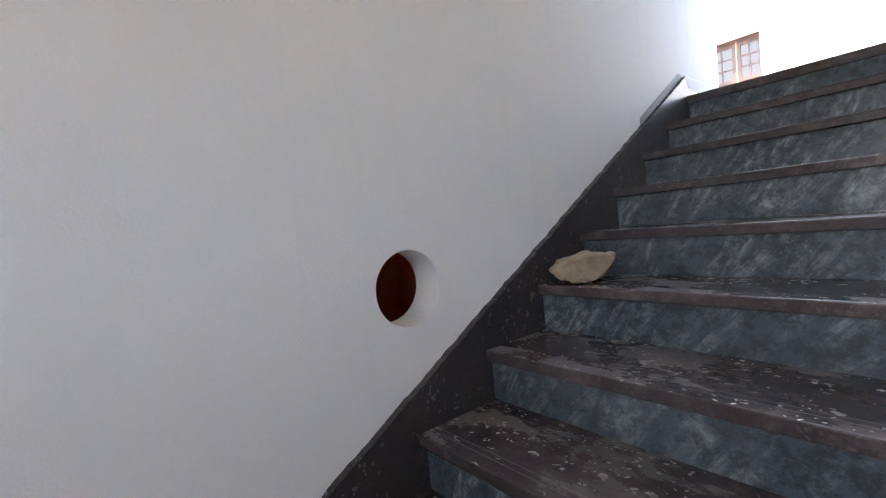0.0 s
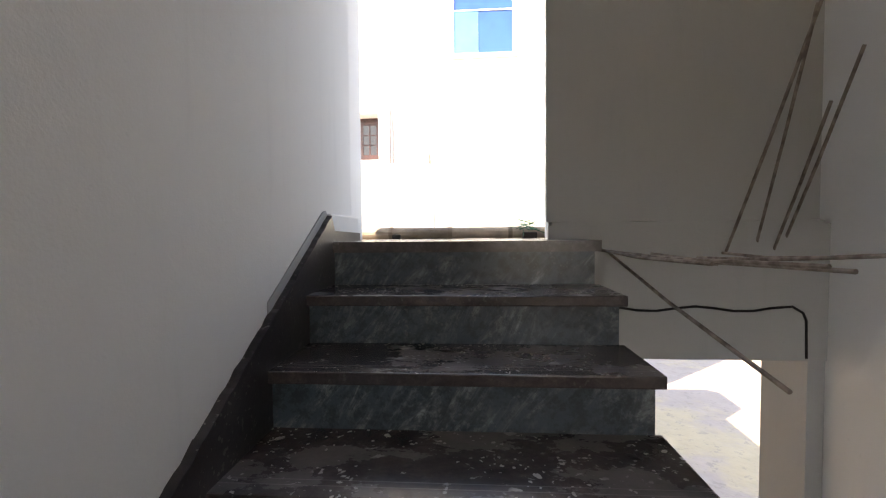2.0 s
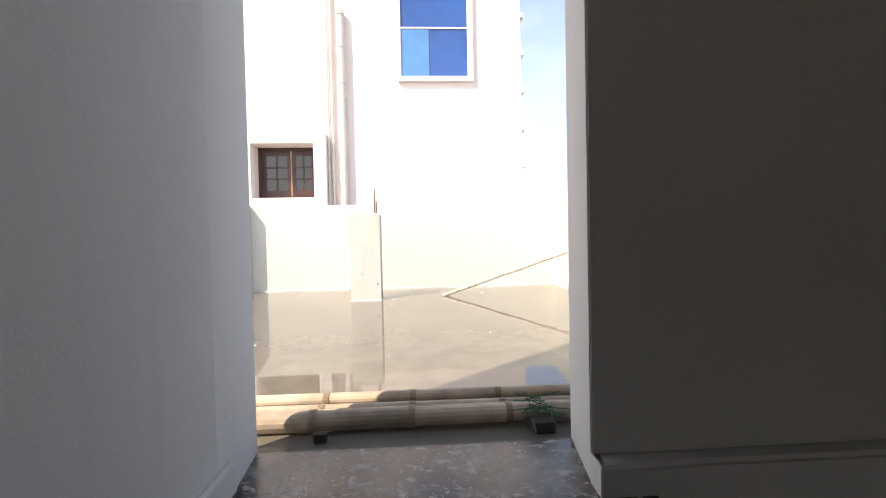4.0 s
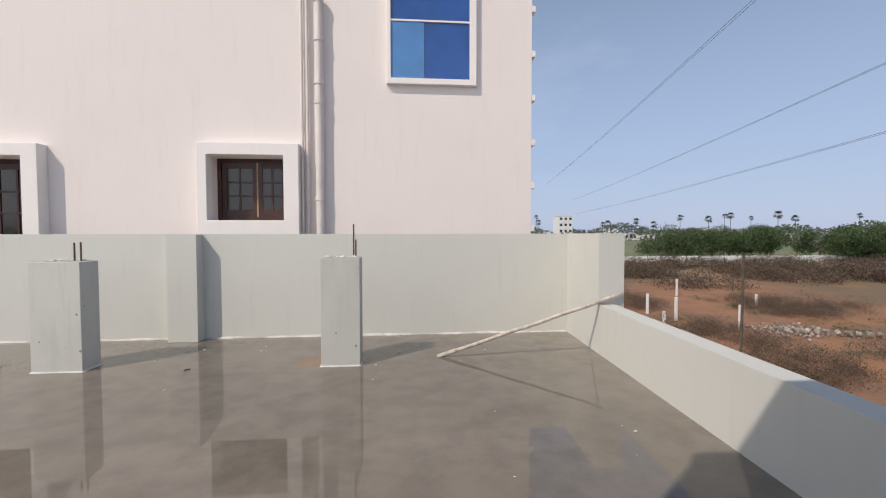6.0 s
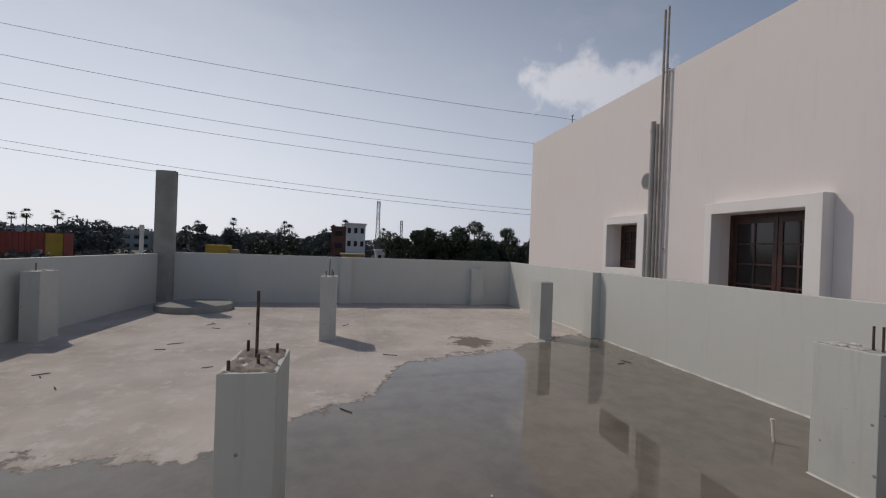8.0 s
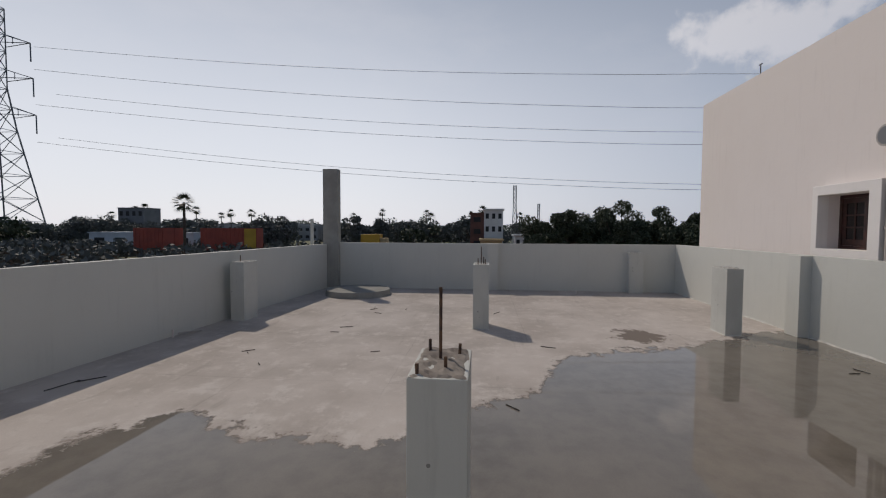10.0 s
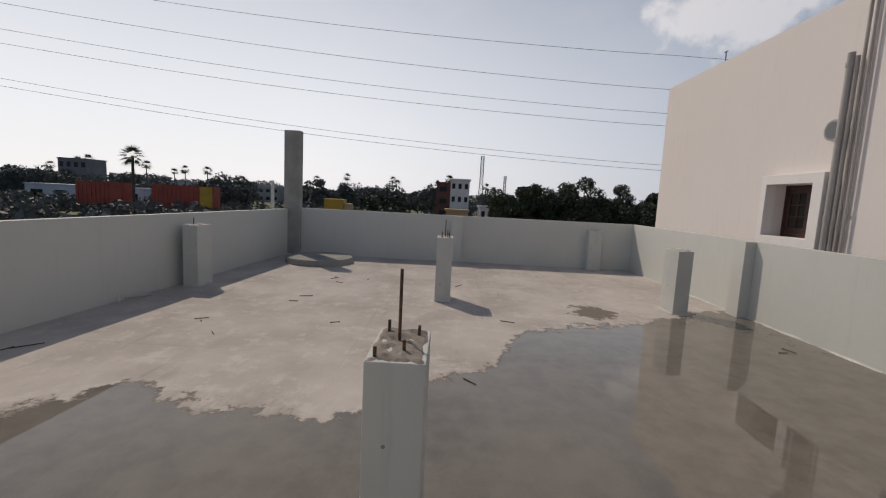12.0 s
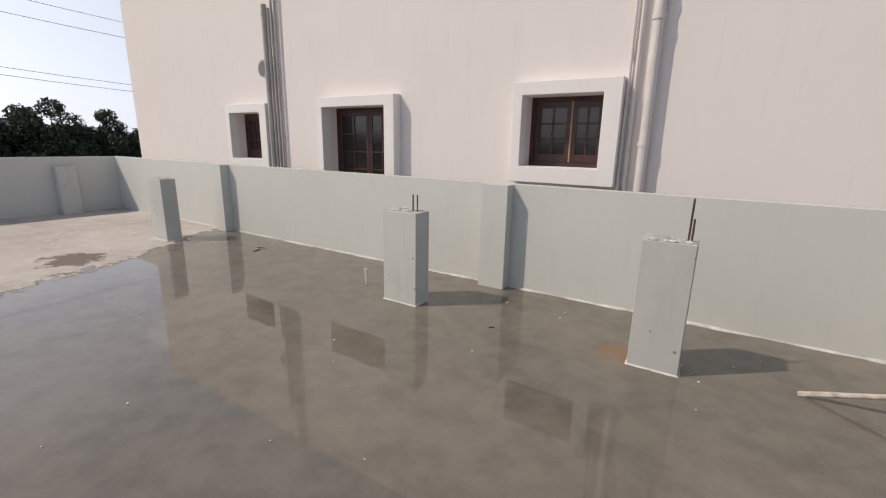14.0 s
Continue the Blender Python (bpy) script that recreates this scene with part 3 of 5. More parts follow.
# columns left for another storey
def column(x0, x1, y0, y1, h, label, bars, seed, top=None, shaft=None):
    top, shaft = top or M_TOPGREY, shaft or M_COLUMN
    ob = empty("column_stub", ((x0 + x1) / 2, (y0 + y1) / 2, 0), label, "column", "column stubs on the terrace")
    a, b = (x1 - x0) / 2, (y1 - y0) / 2
    bm = boxes((-a, a, -b, b, 0, h - 0.012), bevel=0.005)
    bmesh.ops.subdivide_edges(bm, edges=[e for e in bm.edges if e.calc_length() > 0.5], cuts=40 if h < 2 else 90)
    for v in bm.verts:
        k = 0.0008 * noise.noise(v.co * 9 + Vector((seed, 0, 0)))
        v.co.x += math.copysign(k, v.co.x)
        v.co.y += math.copysign(k, v.co.y)
    part("shaft", bm, shaft, ob, "painted plaster shaft")
    bm = bmesh.new()
    bmesh.ops.create_grid(bm, x_segments=18, y_segments=12, size=1.0)
    amp = 1.0 if top is M_CEMENT else 0.45
    for v in bm.verts:
        ex = max(abs(v.co.x), abs(v.co.y))
        p = Vector((v.co.x * (a - 0.004), v.co.y * (b - 0.004), 0))
        v.co = p + Vector((0, 0, h - 0.016 + amp * ((0.012 if ex < 0.95 else 0.0) + 0.016 * noise.noise(p * 14 + Vector((seed, 0, 0))) + 0.012 * noise.noise(p * 42))))
    part("rough_top", bm, top, ob, "broken bare cement top")
    bm = bmesh.new()
    ring0, ring1 = [], []
    for k in range(64):
        ang = 2 * math.pi * k / 64
        u, w = math.cos(ang), math.sin(ang)
        q = 1 / max(abs(u), abs(w))
        out = 0.010 + 0.016 * abs(noise.noise((u * 3, w * 3, seed)))
        ring0.append(bm.verts.new((u * q * a, w * q * b, 0.011)))
        ring1.append(bm.verts.new((u * q * a + math.copysign(out, u) * (abs(u) > 0.3), w * q * b + math.copysign(out, w) * (abs(w) > 0.3), 0.001)))
    for k in range(64):
        bm.faces.new((ring0[k], ring1[k], ring1[(k + 1) % 64], ring0[(k + 1) % 64]))
    part("mortar_skirt", bm, M_LIME, ob, "pale lime mortar at the foot")
    rc = random.Random(seed * 7)
    for k in range(7 if top is M_TOPGREY and h < 2 else 0):
        bm = bmesh.new()
        bmesh.ops.create_icosphere(bm, subdivisions=2, radius=1.0)
        rough_up(bm, 0.4, 1.4, k + seed)
        q = rc.uniform(0.010, 0.024)
        at = Vector((rc.uniform(-0.85, 0.85) * a, rc.choice((-0.8, -0.5, 0.3, 0.7)) * b, h - 0.006))
        for v in bm.verts:
            v.co = Vector((v.co.x * q * 1.6, v.co.y * q, v.co.z * q * 0.7)) + at
        part("mortar_chip", bm, M_LIME, ob, "broken pale mortar chip")
    for u, w, l, lean in bars:
        part("rebar", rods(((u * a, w * b, h - 0.06), (u * a + lean * 0.02, w * b + lean * 0.01, h + l), 0.0075)), M_STEEL, ob, "rusty cut reinforcement bar")
    return ob


column(-0.279, 0.067, 5.195, 5.425, 0.99, "pale green plastered column stub with one long bar", [(0.62, 0.1, 0.29, 0.06), (0.74, 0.0, 0.15, 0)], 1)
column(-2.717, -2.304, 5.225, 5.455, 0.965, "pale green plastered column stub with two bars", [(0.35, 0.2, 0.15, 0), (0.65, 0.1, 0.155, 0)], 2)
column(-7.68, -7.25, 5.23, 5.46, 1.0, "pale green plastered column stub at the water's edge", [], 3)
column(-7.68, -7.25, 1.52, 1.765, 1.02, "pale green plastered column stub on the dry floor", [(0.2, 0.3, 0.10, 0), (0.7, -0.4, 0.08, 0), (0.6, 0.5, 0.07, 0), (0.1, 0.0, 0.26, 0)], 4)
column(-2.62, -2.19, 1.40, 1.64, 0.985, "pale green plastered column stub with a black bar in rough cement", [(-0.2, -0.1, 0.31, 0), (-0.7, -0.6, 0.05, 0), (-0.6, 0.55, 0.04, 0.5), (0.5, 0.2, 0.045, 0), (0.75, -0.72, 0.03, 0)], 5, M_CEMENT)
column(-7.83, -7.40, -2.54, -2.30, 1.0, "pale green plastered column stub beside the parapet", [(0.2, -0.3, 0.10, 0)], 6)
column(WX - 0.01, WX + 0.2, 5.22, 5.56, 1.0, "pale green plastered column stub against the parapet", [], 7)
column(WX - 0.05, WX + 0.17, -2.53, -2.13, 3.12, "tall bare grey column at the terrace corner", [], 8, None, M_TALL)

bm = bmesh.new()
bmesh.ops.create_cone(bm, cap_ends=True, segments=56, radius1=0.76, radius2=0.75, depth=0.13, matrix=Matrix.Translation((-10.6, -1.3, 0.065)))
bmesh.ops.bevel(bm, geom=[e for e in bm.edges if e.calc_length() < 0.2 and min(v.co.z for v in e.verts) > 0.08], offset=0.012, segments=2, affect='EDGES')
thing("tank_base", bm, M_TALL, "round low cement plinth on the terrace floor", "plinth")

# batten leaning on the low parapet
ob = empty("wooden_batten", (0.81, 5.41, 0), "long pale weathered batten leaning on the low parapet", "batten")
bm = rods(((0, 0, 0.012), (1.80, -0.05, 0.60), 0.019), seg=10)
bmesh.ops.subdivide_edges(bm, edges=[e for e in bm.edges if e.calc_length() > 1], cuts=14)
rough_up(bm, 0.007, 4, 3)
part("shaft", bm, M_PLANK, ob, smooth=True)
bm = rods(((-0.03, 0, 0.004), (0.16, -0.004, 0.066), 0.022), seg=8)
part("split_end", bm, M_PLANK, ob)


def stub_pipe(x, y, h, lean, label):
    ob = empty("pipe_stub", (x, y, 0), label, "pipe", "pipe stubs in the floor")
    part("pipe", rods(((0, 0, 0), (lean, 0, h), 0.014)), M_PIPE, ob)
    part("cap", rods(((lean, 0, h), (lean * 1.05, 0, h + 0.02), 0.017)), M_PIPE, ob)


stub_pipe(-3.18, 5.47, 0.17, -0.02, "short pale pipe stub rising from the wet floor")
stub_pipe(-6.25, -2.70, 0.09, 0.0, "short water pipe stub by the parapet")
stub_pipe(WX + 0.5, 3.9, 0.07, 0.0, "short water pipe stub by the parapet")
ob = empty("pipe_elbow", (-6.25, -2.62, 0.06), "short grey water pipe lying along the parapet foot", "pipe")
part("pipe", rods(((0, 0, 0), (-0.35, 0.10, -0.03), 0.014)), M_GREYPIPE, ob)

# litter on the floor
rs = random.Random(4)
spots = [(-4.3, 1.95, 0.16), (-6.3, 2.54, 0.2), (-5.69, 5.84, 0.18), (-4.35, -2.4, 0.3), (-4.55, -2.29, 0.25), (-5.6, 5.70, 0.12), (-1.43, 5.2, 0.05)]
for k in range(18):
    x, y, L = spots[k] if k < len(spots) else (rs.uniform(-9.5, -5.2), rs.uniform(-1.6, 2.2), rs.uniform(0.05, 0.22))
    a = rs.uniform(0, 3.1)
    bm = rods(((-L / 2 * math.cos(a), -L / 2 * math.sin(a), 0.006), (L / 2 * math.cos(a), L / 2 * math.sin(a), 0.006 + 0.01 * rs.random()), 0.005), seg=5)
    bmesh.ops.translate(bm, verts=bm.verts, vec=(x, y, 0))
    thing("twig", bm, M_BLOCK, "thin dark twig lying on the terrace floor", "twig", "litter on the floor")
for k in range(30):
    x, y = rs.uniform(-3, 1.9), rs.uniform(2.2, 6.0)
    bm = bmesh.new()
    bmesh.ops.create_icosphere(bm, subdivisions=1, radius=rs.uniform(0.004, 0.010))
    for v in bm.verts:
        v.co = Vector((v.co.x * 1.4, v.co.y, v.co.z * 0.5)) + Vector((x, y, 0.004))
    thing("mortar_crumb", bm, M_WHITE, "white mortar crumb on the wet floor", "crumb", "crumbs on the floor")

# bamboo poles lying outside the door
for k, (y0, y1, z, r) in enumerate([(1.785, 1.806, 0.040, 0.037), (1.884, 1.892, 0.024, 0.021), (1.942, 1.918, 0.024, 0.021), (2.031, 2.026, 0.030, 0.027)]):
    ob = empty("bamboo_pole", (-0.6, y0, 0), "weathered bamboo pole with paint spatter lying on the floor", "pole", "poles outside the door")
    L = 2.5
    n = 7
    for j in range(n):
        a, b = j / n, (j + 1) / n
        off = Vector((0, 0, z))
        pa, pb = Vector((L * a, (y1 - y0) * a, 0)) + off, Vector((L * b - 0.004, (y1 - y0) * b, 0)) + off
        part("culm", rods((pa, pb, r * (1 - 0.03 * j)), seg=14), M_BAMBOO, ob, smooth=False)
        part("node_ring", rods((pb + Vector((-0.012, 0, 0)), pb + Vector((0.012, 0, 0)), r * (1.09 - 0.03 * j)), seg=14), M_JOINT, ob)
ob = empty("wood_block", (0.93, 1.715, 0), "dark wooden block tied with green twine under the poles", "block")
part("block", boxes((-0.040, 0.040, -0.028, 0.028, 0.002, 0.042), bevel=0.006), M_BLOCK, ob)
bm = bmesh.new()
rr = random.Random(9)
for k in range(30):
    a = Vector((rr.uniform(-0.06, 0.04), rr.uniform(-0.02, 0.10), rr.uniform(0.05, 0.11)))
    rod(bm, a, a + Vector((rr.uniform(-0.12, 0.1), rr.uniform(-0.05, 0.05), rr.uniform(-0.04, 0.04))), 0.002, 4)
part("twine", bm, M_TWINE, ob, "tangled green twine")
thing("stone_chip", boxes((0.13, 0.18, 1.690, 1.72, 0.0, 0.035), bevel=0.01), M_BLOCK, "small dark stone chip under the poles", "stone")

# ---- stair head ----
TR, RI, SW = 0.292, 0.17, 1.11            # tread, riser, width
LZ = 0.0                                  # landing level
HOLE = Vector((0, -1.083, -0.775))


def plate_with_hole(bm, x0, x1, c, r, half, seg=40):
    """A square plate of wall with a round hole right through it."""
    rings = []
    for x in (x0, x1):
        inner, outer = [], []
        for i in range(seg):
            a = 2 * math.pi * i / seg
            u, w = math.cos(a), math.sin(a)
            k = half / max(abs(u), abs(w))
            inner.append(bm.verts.new((x, c.y + u * r, c.z + w * r)))
            outer.append(bm.verts.new((x, c.y + u * k, c.z + w * k)))
        rings.append((inner, outer))
    (i0, o0), (i1, o1) = rings
    for i in range(seg):
        j = (i + 1) % seg
        bm.faces.new((i0[i], i0[j], o0[j], o0[i]))
        bm.faces.new((i1[i], o1[i], o1[j], i1[j]))
        bm.faces.new((i0[i], i1[i], i1[j], i0[j]))


bm = bmesh.new()
h = 0.2
ya, yb = HOLE.y - h, HOLE.y + h
za, zb = HOLE.z - h, HOLE.z + h
WT = -0.12
box(bm, WT, 0, -3.5, ya, GZ, 2.9)
box(bm, WT, 0, yb, 1.30, GZ, 2.9)
box(bm, WT, 0, ya, yb, GZ, za)
box(bm, WT, 0, ya, yb, zb, 2.9)
plate_with_hole(bm, WT, 0, HOLE, 0.112, h)
prism(bm, [(WT, 1.30), (0, 1.30), (-0.032, 1.64), (WT, 1.64)], GZ, 2.9)
bmesh.ops.remove_doubles(bm, verts=bm.verts, dist=0.0005)
thing("wall_stair_west", bm, M_INNER, "smooth pale grey painted stair wall with a round pipe hole", "wall", kind="structure")
# west and north walls stop short: unseen gaps added to let daylight in
bm = boxes((-1.4, -0.122, -2.2, -0.2, -1.75, -1.70), (-1.4, -0.122, -2.2, -0.2, -0.2, -0.15), (-1.45, -1.4, -2.2, -0.2, -1.75, -0.36), (-1.4, -0.122, -2.25, -2.2, -1.75, -0.15), (-1.4, -0.122, -0.2, -0.15, -1.75, -0.35))
thing("wall_room_behind", bm, M_ROOMRED, "reddish brown walls of the room behind the hole, with added light gaps", "wall", kind="structure")

bm = prism(bmesh.new(), [(0.969, 1.365), (2.25, 1.365), (2.25, 1.635), (1.008, 1.635)], 0.09, 2.9)
prism(bm, [(-0.03, 1.366), (0.968, 1.366), (1.007, 1.634), (-0.031, 1.634)], 2.70, 2.9)
# thin plate in the lighter paint, so the jamb's lit side reads bright
jamb = prism(bmesh.new(), [(0.964, 1.372), (0.969, 1.3715), (1.008, 1.6345), (1.003, 1.6355)], 0.012, 2.695)
prism(jamb, [(0.9615, 1.297), (0.9665, 1.297), (0.969, 1.3712), (0.964, 1.3717)], 0.003, 0.090)
thing("trim_door_jamb", jamb, M_INNER, "door jamb face in the lighter copy of the wall paint", "trim", kind="structure")
box(bm, 2.17, 2.249, 1.31, 1.634, GZ, -0.574)
thing("wall_stair_north", bm, M_INNERSHADE, "smooth pale grey painted wall beside the terrace doorway", "wall", kind="structure")
bm = prism(bmesh.new(), [(0.967, 1.30), (2.249, 1.30), (2.249, 1.634), (1.009, 1.634)], -0.572, 0.088)
bmesh.ops.bevel(bm, geom=[e for e in bm.edges if min(v.co.z for v in e.verts) > 0], offset=0.014, segments=2, affect='EDGES')
bmesh.ops.subdivide_edges(bm, edges=[e for e in bm.edges if e.calc_length() > 0.9], cuts=14)
for v in bm.verts:
    if v.co.y < 1.34:
        v.co.y += 0.010 * noise.noise((v.co.x * 4, v.co.z * 4, 0))
        v.co.z += 0.006 * noise.noise((v.co.x * 6, 2, 0)) if v.co.z > 0 else 0
thing("beam_north", bm, M_INNERSHADE, "plastered concrete beam standing proud under the wall", "beam", kind="structure")
bm = boxes((2.25, 2.45, -3.5, 1.64, GZ, 2.9))
bmesh.ops.remove_doubles(bm, verts=bm.verts, dist=0.0005)
thing("wall_stair_east", bm, M_INNER, "pale grey painted stair wall", "wall", kind="structure")
# unseen: opening added to light the risers, sunshade added to keep sun out
thing("wall_stair_south", boxes((0, 0.95, -3.5, -3.3, GZ, 2.9), (2.0, 2.25, -3.5, -3.3, GZ, 2.9), (0.95, 2.0, -3.5, -3.3, GZ, -0.6), (0.95, 2.0, -3.5, -3.3, 0.6, 2.9), (0.75, 2.2, -4.25, -3.5, 0.62, 0.70)), M_INNER, "unseen pale grey stair wall with an added light opening and sunshade", "wall", kind="structure")
thing("ceiling_stair", boxes((-0.12, 2.45, -3.5, 1.66, 2.9, 3.02)), M_INNER, "pale plastered stair head ceiling", "ceiling", kind="structure")
thing("floor_half_landing", boxes((0, 2.25, -3.3, -1.655, -1.85, -1.702)), M_TREAD, "black granite half landing", "floor", kind="structure")
thing("floor_ground", boxes((0, 2.25, -3.3, 1.63, GZ, GZ + 0.2)), M_CEMENT, "bare cement ground floor", "floor", kind="structure")

# the flight: each step is a tread slab on a riser slab
ob = empty("staircase", (0, 0.93, 0), "granite staircase with black treads and slate risers under paint spatter", "staircase")
slab = mesh_of("tread", boxes((0.0, SW, -0.002, TR + 0.03, -0.036, 0), bevel=0.005), M_TREAD)
face = mesh_of("riser", boxes((0.0, SW - 0.022, 0.022, 0.045, -RI + 0.0005, -0.0365)), M_RISER)
core = boxes(bevel=0)
for i in range(0, 10):
    y, z = -i * TR, -i * RI
    if i:
        share("tread", slab, ob, (0, y, z))
    share("riser", face, ob, (0, y, z))
    box(core, 0.0, SW - 0.03, y + 0.0455, y + TR + 0.04, z - RI - 0.02, z - 0.037)
bm = prism(bmesh.new(), [(0.0, -0.002), (SW, -0.002), (SW, 0.369), (0.964, 0.369), (1.000, 0.700), (-0.031, 0.700), (0.0, 0.37)], -0.036, 0.008)
bmesh.ops.bevel(bm, geom=[e for e in bm.edges if max(v.co.y for v in e.verts) < 0], offset=0.006, segments=2, affect='EDGES')
part("landing_slab", bm, M_LANDING, ob, "dusty black granite landing slab")
box(core, 0.0, SW - 0.03, 0.0455, 0.40, -0.30, -0.037)
part("concrete_core", core, M_INNER, ob, "plastered concrete underside")
# skirting that climbs the wall, one piece to each step
for i in range(0, 10):
    y, z = -i * TR, -i * RI
    bm = bmesh.new()
    t = 0.026
    ring = [(y - 0.004, z - RI), (y + 0.024, z - RI), (y + 0.024, z), (y + TR - 0.004, z), (y + TR - 0.004, z + 0.115 + RI), (y - 0.004, z + 0.115)]
    if i == 0:
        ring = [(y - 0.004, z - RI), (y + 0.024, z - RI), (y + 0.024, z), (y + 0.44, z), (y + 0.44, z + 0.045), (y + 0.03, z + 0.055), (y - 0.004, z + 0.115)]
    (ya0, za0), (ya1, za1) = ring[-2], ring[-1]
    ragged = [(ya0 + (ya1 - ya0) * q / 14, za0 + (za1 - za0) * q / 14 + 0.009 * noise.noise((i * 3.1 + q * 0.55, 2, 0))) for q in range(15)]
    ring = ring[:-2] + ragged
    lo = [bm.verts.new((0.001, a, b)) for a, b in ring]
    hi = [bm.verts.new((t, a, b)) for a, b in ring]
    bm.faces.new(hi)
    bm.faces.new(lo[::-1])
    for k in range(len(ring)):
        bm.faces.new((lo[k], lo[(k + 1) % len(ring)], hi[(k + 1) % len(ring)], hi[k]))
    part("skirting_stone", bm, M_SKIRT, ob)

# swollen plaster band above the landing skirting
bm = boxes((0.0, 0.022, 0.93, 1.36, 0.04, 0.125), bevel=0.008)
thing("trim_plaster_band", bm, M_INNER, "thick plaster band above the landing skirting", "trim", kind="structure")
bm = bmesh.new()
ring = [(0.935, 0.118), (0.915, 0.136), (0.885, 0.132), (0.40, -0.155), (0.40, -0.190)]
lo = [bm.verts.new((0.0005, a, b)) for a, b in ring]
hi = [bm.verts.new((0.005, a, b)) for a, b in ring]
bm.faces.new(hi)
for k in range(len(ring)):
    bm.faces.new((lo[k], lo[(k + 1) % len(ring)], hi[(k + 1) % len(ring)], hi[k]))
thing("trim_plaster_scrape", bm, M_SCRAPE, "grey scraped plaster patch beside the top step", "trim", kind="structure")

# stone on the stair
bm = bmesh.new()
rk = random.Random(17)
STONE = ((-.10, -.05, 0), (-.06, .05, 0), (.02, -.06, 0), (.05, .05, 0), (.075, -.01, 0), (-.125, -.02, .035), (-.11, .05, .04), (.09, -.055, .045),
         (-.07, -.06, .070), (-.085, .04, .080), (0, -.055, .095), (.02, .05, .100), (.125, -.03, .092), (.130, .03, .085))
for co in STONE:
    bm.verts.new([0.95 * q + rk.uniform(-0.005, 0.005) for q in co])
hull = bmesh.ops.convex_hull(bm, input=bm.verts)
bmesh.ops.delete(bm, geom=[v for v in bm.verts if not v.link_faces], context='VERTS')
bmesh.ops.bevel(bm, geom=list(bm.edges), offset=0.004, segments=1, affect='EDGES')
bmesh.ops.triangulate(bm, faces=bm.faces)
bmesh.ops.subdivide_edges(bm, edges=[e for e in bm.edges if e.calc_length() > 0.02], cuts=3)
bmesh.ops.triangulate(bm, faces=bm.faces)
bmesh.ops.subdivide_edges(bm, edges=[e for e in bm.edges if e.calc_length() > 0.012], cuts=1)
for v in bm.verts:
    v.co += noise.noise_vector(v.co * 16) * 0.010 + noise.noise_vector(v.co * 42) * 0.006 + noise.noise_vector(v.co * 110) * 0.0022
bmesh.ops.rotate(bm, verts=bm.verts, matrix=Matrix.Rotation(0.95, 3, 'Z'))
low = min(v.co.z for v in bm.verts)
bmesh.ops.translate(bm, verts=bm.verts, vec=(0.14, -0.42, -0.85 - low + 0.001))
thing("rubble_stone", bm, M_ROCK, "rough yellowish rubble stone lying on a stair tread", "stone")

bm = boxes((2.236, 2.2495, -1.6, 0.88, -1.70, -0.72), bevel=0.004)
thing("trim_granite_dado", bm, M_SKIRT, "black granite panel low on the stair wall", "trim", kind="structure")

# bars left sticking out of the beam
BARS = [((1.185, 1.31, -0.04), (1.30, 0.50, -0.055)), ((1.19, 1.31, -0.045), (1.40, 0.21, -0.04)), ((1.45, 1.31, -0.065), (1.49, 0.25, -0.055)),
        ((1.455, 1.31, -0.07), (1.56, 0.95, -0.09)), ((1.66, 1.31, -0.085), (1.64, 0.20, -0.011)), ((1.775, 1.31, -0.063), (1.665, 0.50, -0.038)),
        ((1.255, 1.31, -0.062), (1.345, 0.243, -0.34)), ((1.78, 1.285, -0.055), (1.875, 0.86, 0.92)), ((1.93, 1.31, -0.02), (1.83, 0.84, 0.85)),
        ((2.004, 1.31, -0.06), (1.99, 0.979, 0.541)), ((2.059, 1.31, 0.0), (1.998, 0.85, 0.70))]
for a, b in BARS:
    a, b = Vector(a), Vector(b)
    bm = bmesh.new()
    mid = (a + b) / 2 + Vector((0.0, 0.0, -0.012))
    rod(bm, a, mid, 0.0065, 8)
    rod(bm, mid - (b - a) * 0.004, b, 0.0065, 8)
    thing("rebar", bm, M_BARWALL, "dusty reinforcement bar sticking out of the beam", "bar", "bars in the beam")
# black cable chased along the beam
pts = [Vector((1.12 + 0.088 * i, 1.297, -0.328 + 0.012 * math.sin(i * 1.3))) for i in range(12)] + [Vector((2.135, 1.297, -0.345)), Vector((2.15, 1.297, -0.38)), Vector((2.152, 1.297, -0.46)), Vector((2.155, 1.297, -0.56))]
cu = bpy.data.curves.new("cable", 'CURVE')
cu.dimensions, cu.bevel_depth, cu.bevel_resolution = '3D', 0.006, 2
sp = cu.splines.new('POLY')
sp.points.add(len(pts) - 1)
for p, v in zip(sp.points, pts):
    p.co = (*v, 1)
cu.materials.append(M_INK)
tagged(new("cable", cu), "black cable run along the beam face", "cable")

# ---- neighbour's house ----
HY, HT, HX0, HX1 = 7.15, 4.69, -12.22, 2.20
house = empty("house", ((HX0 + HX1) / 2, HY, GZ), "neighbouring house with a blank pinkish white side wall", "house")
hb = Vector((-(HX0 + HX1) / 2, -HY, -GZ))
WIN = [("w0", -8.06, -7.13, 1.27, 2.11), ("w1", -5.49, -4.185, 0.75, 2.15), ("w2", -2.02, -1.075, 1.365, 2.195)]


def hpart(name, bm, mat, parent=None, label="", smooth=False):
    bmesh.ops.translate(bm, verts=bm.verts, vec=hb)
    return part(name, bm, mat, parent or house, label, smooth)


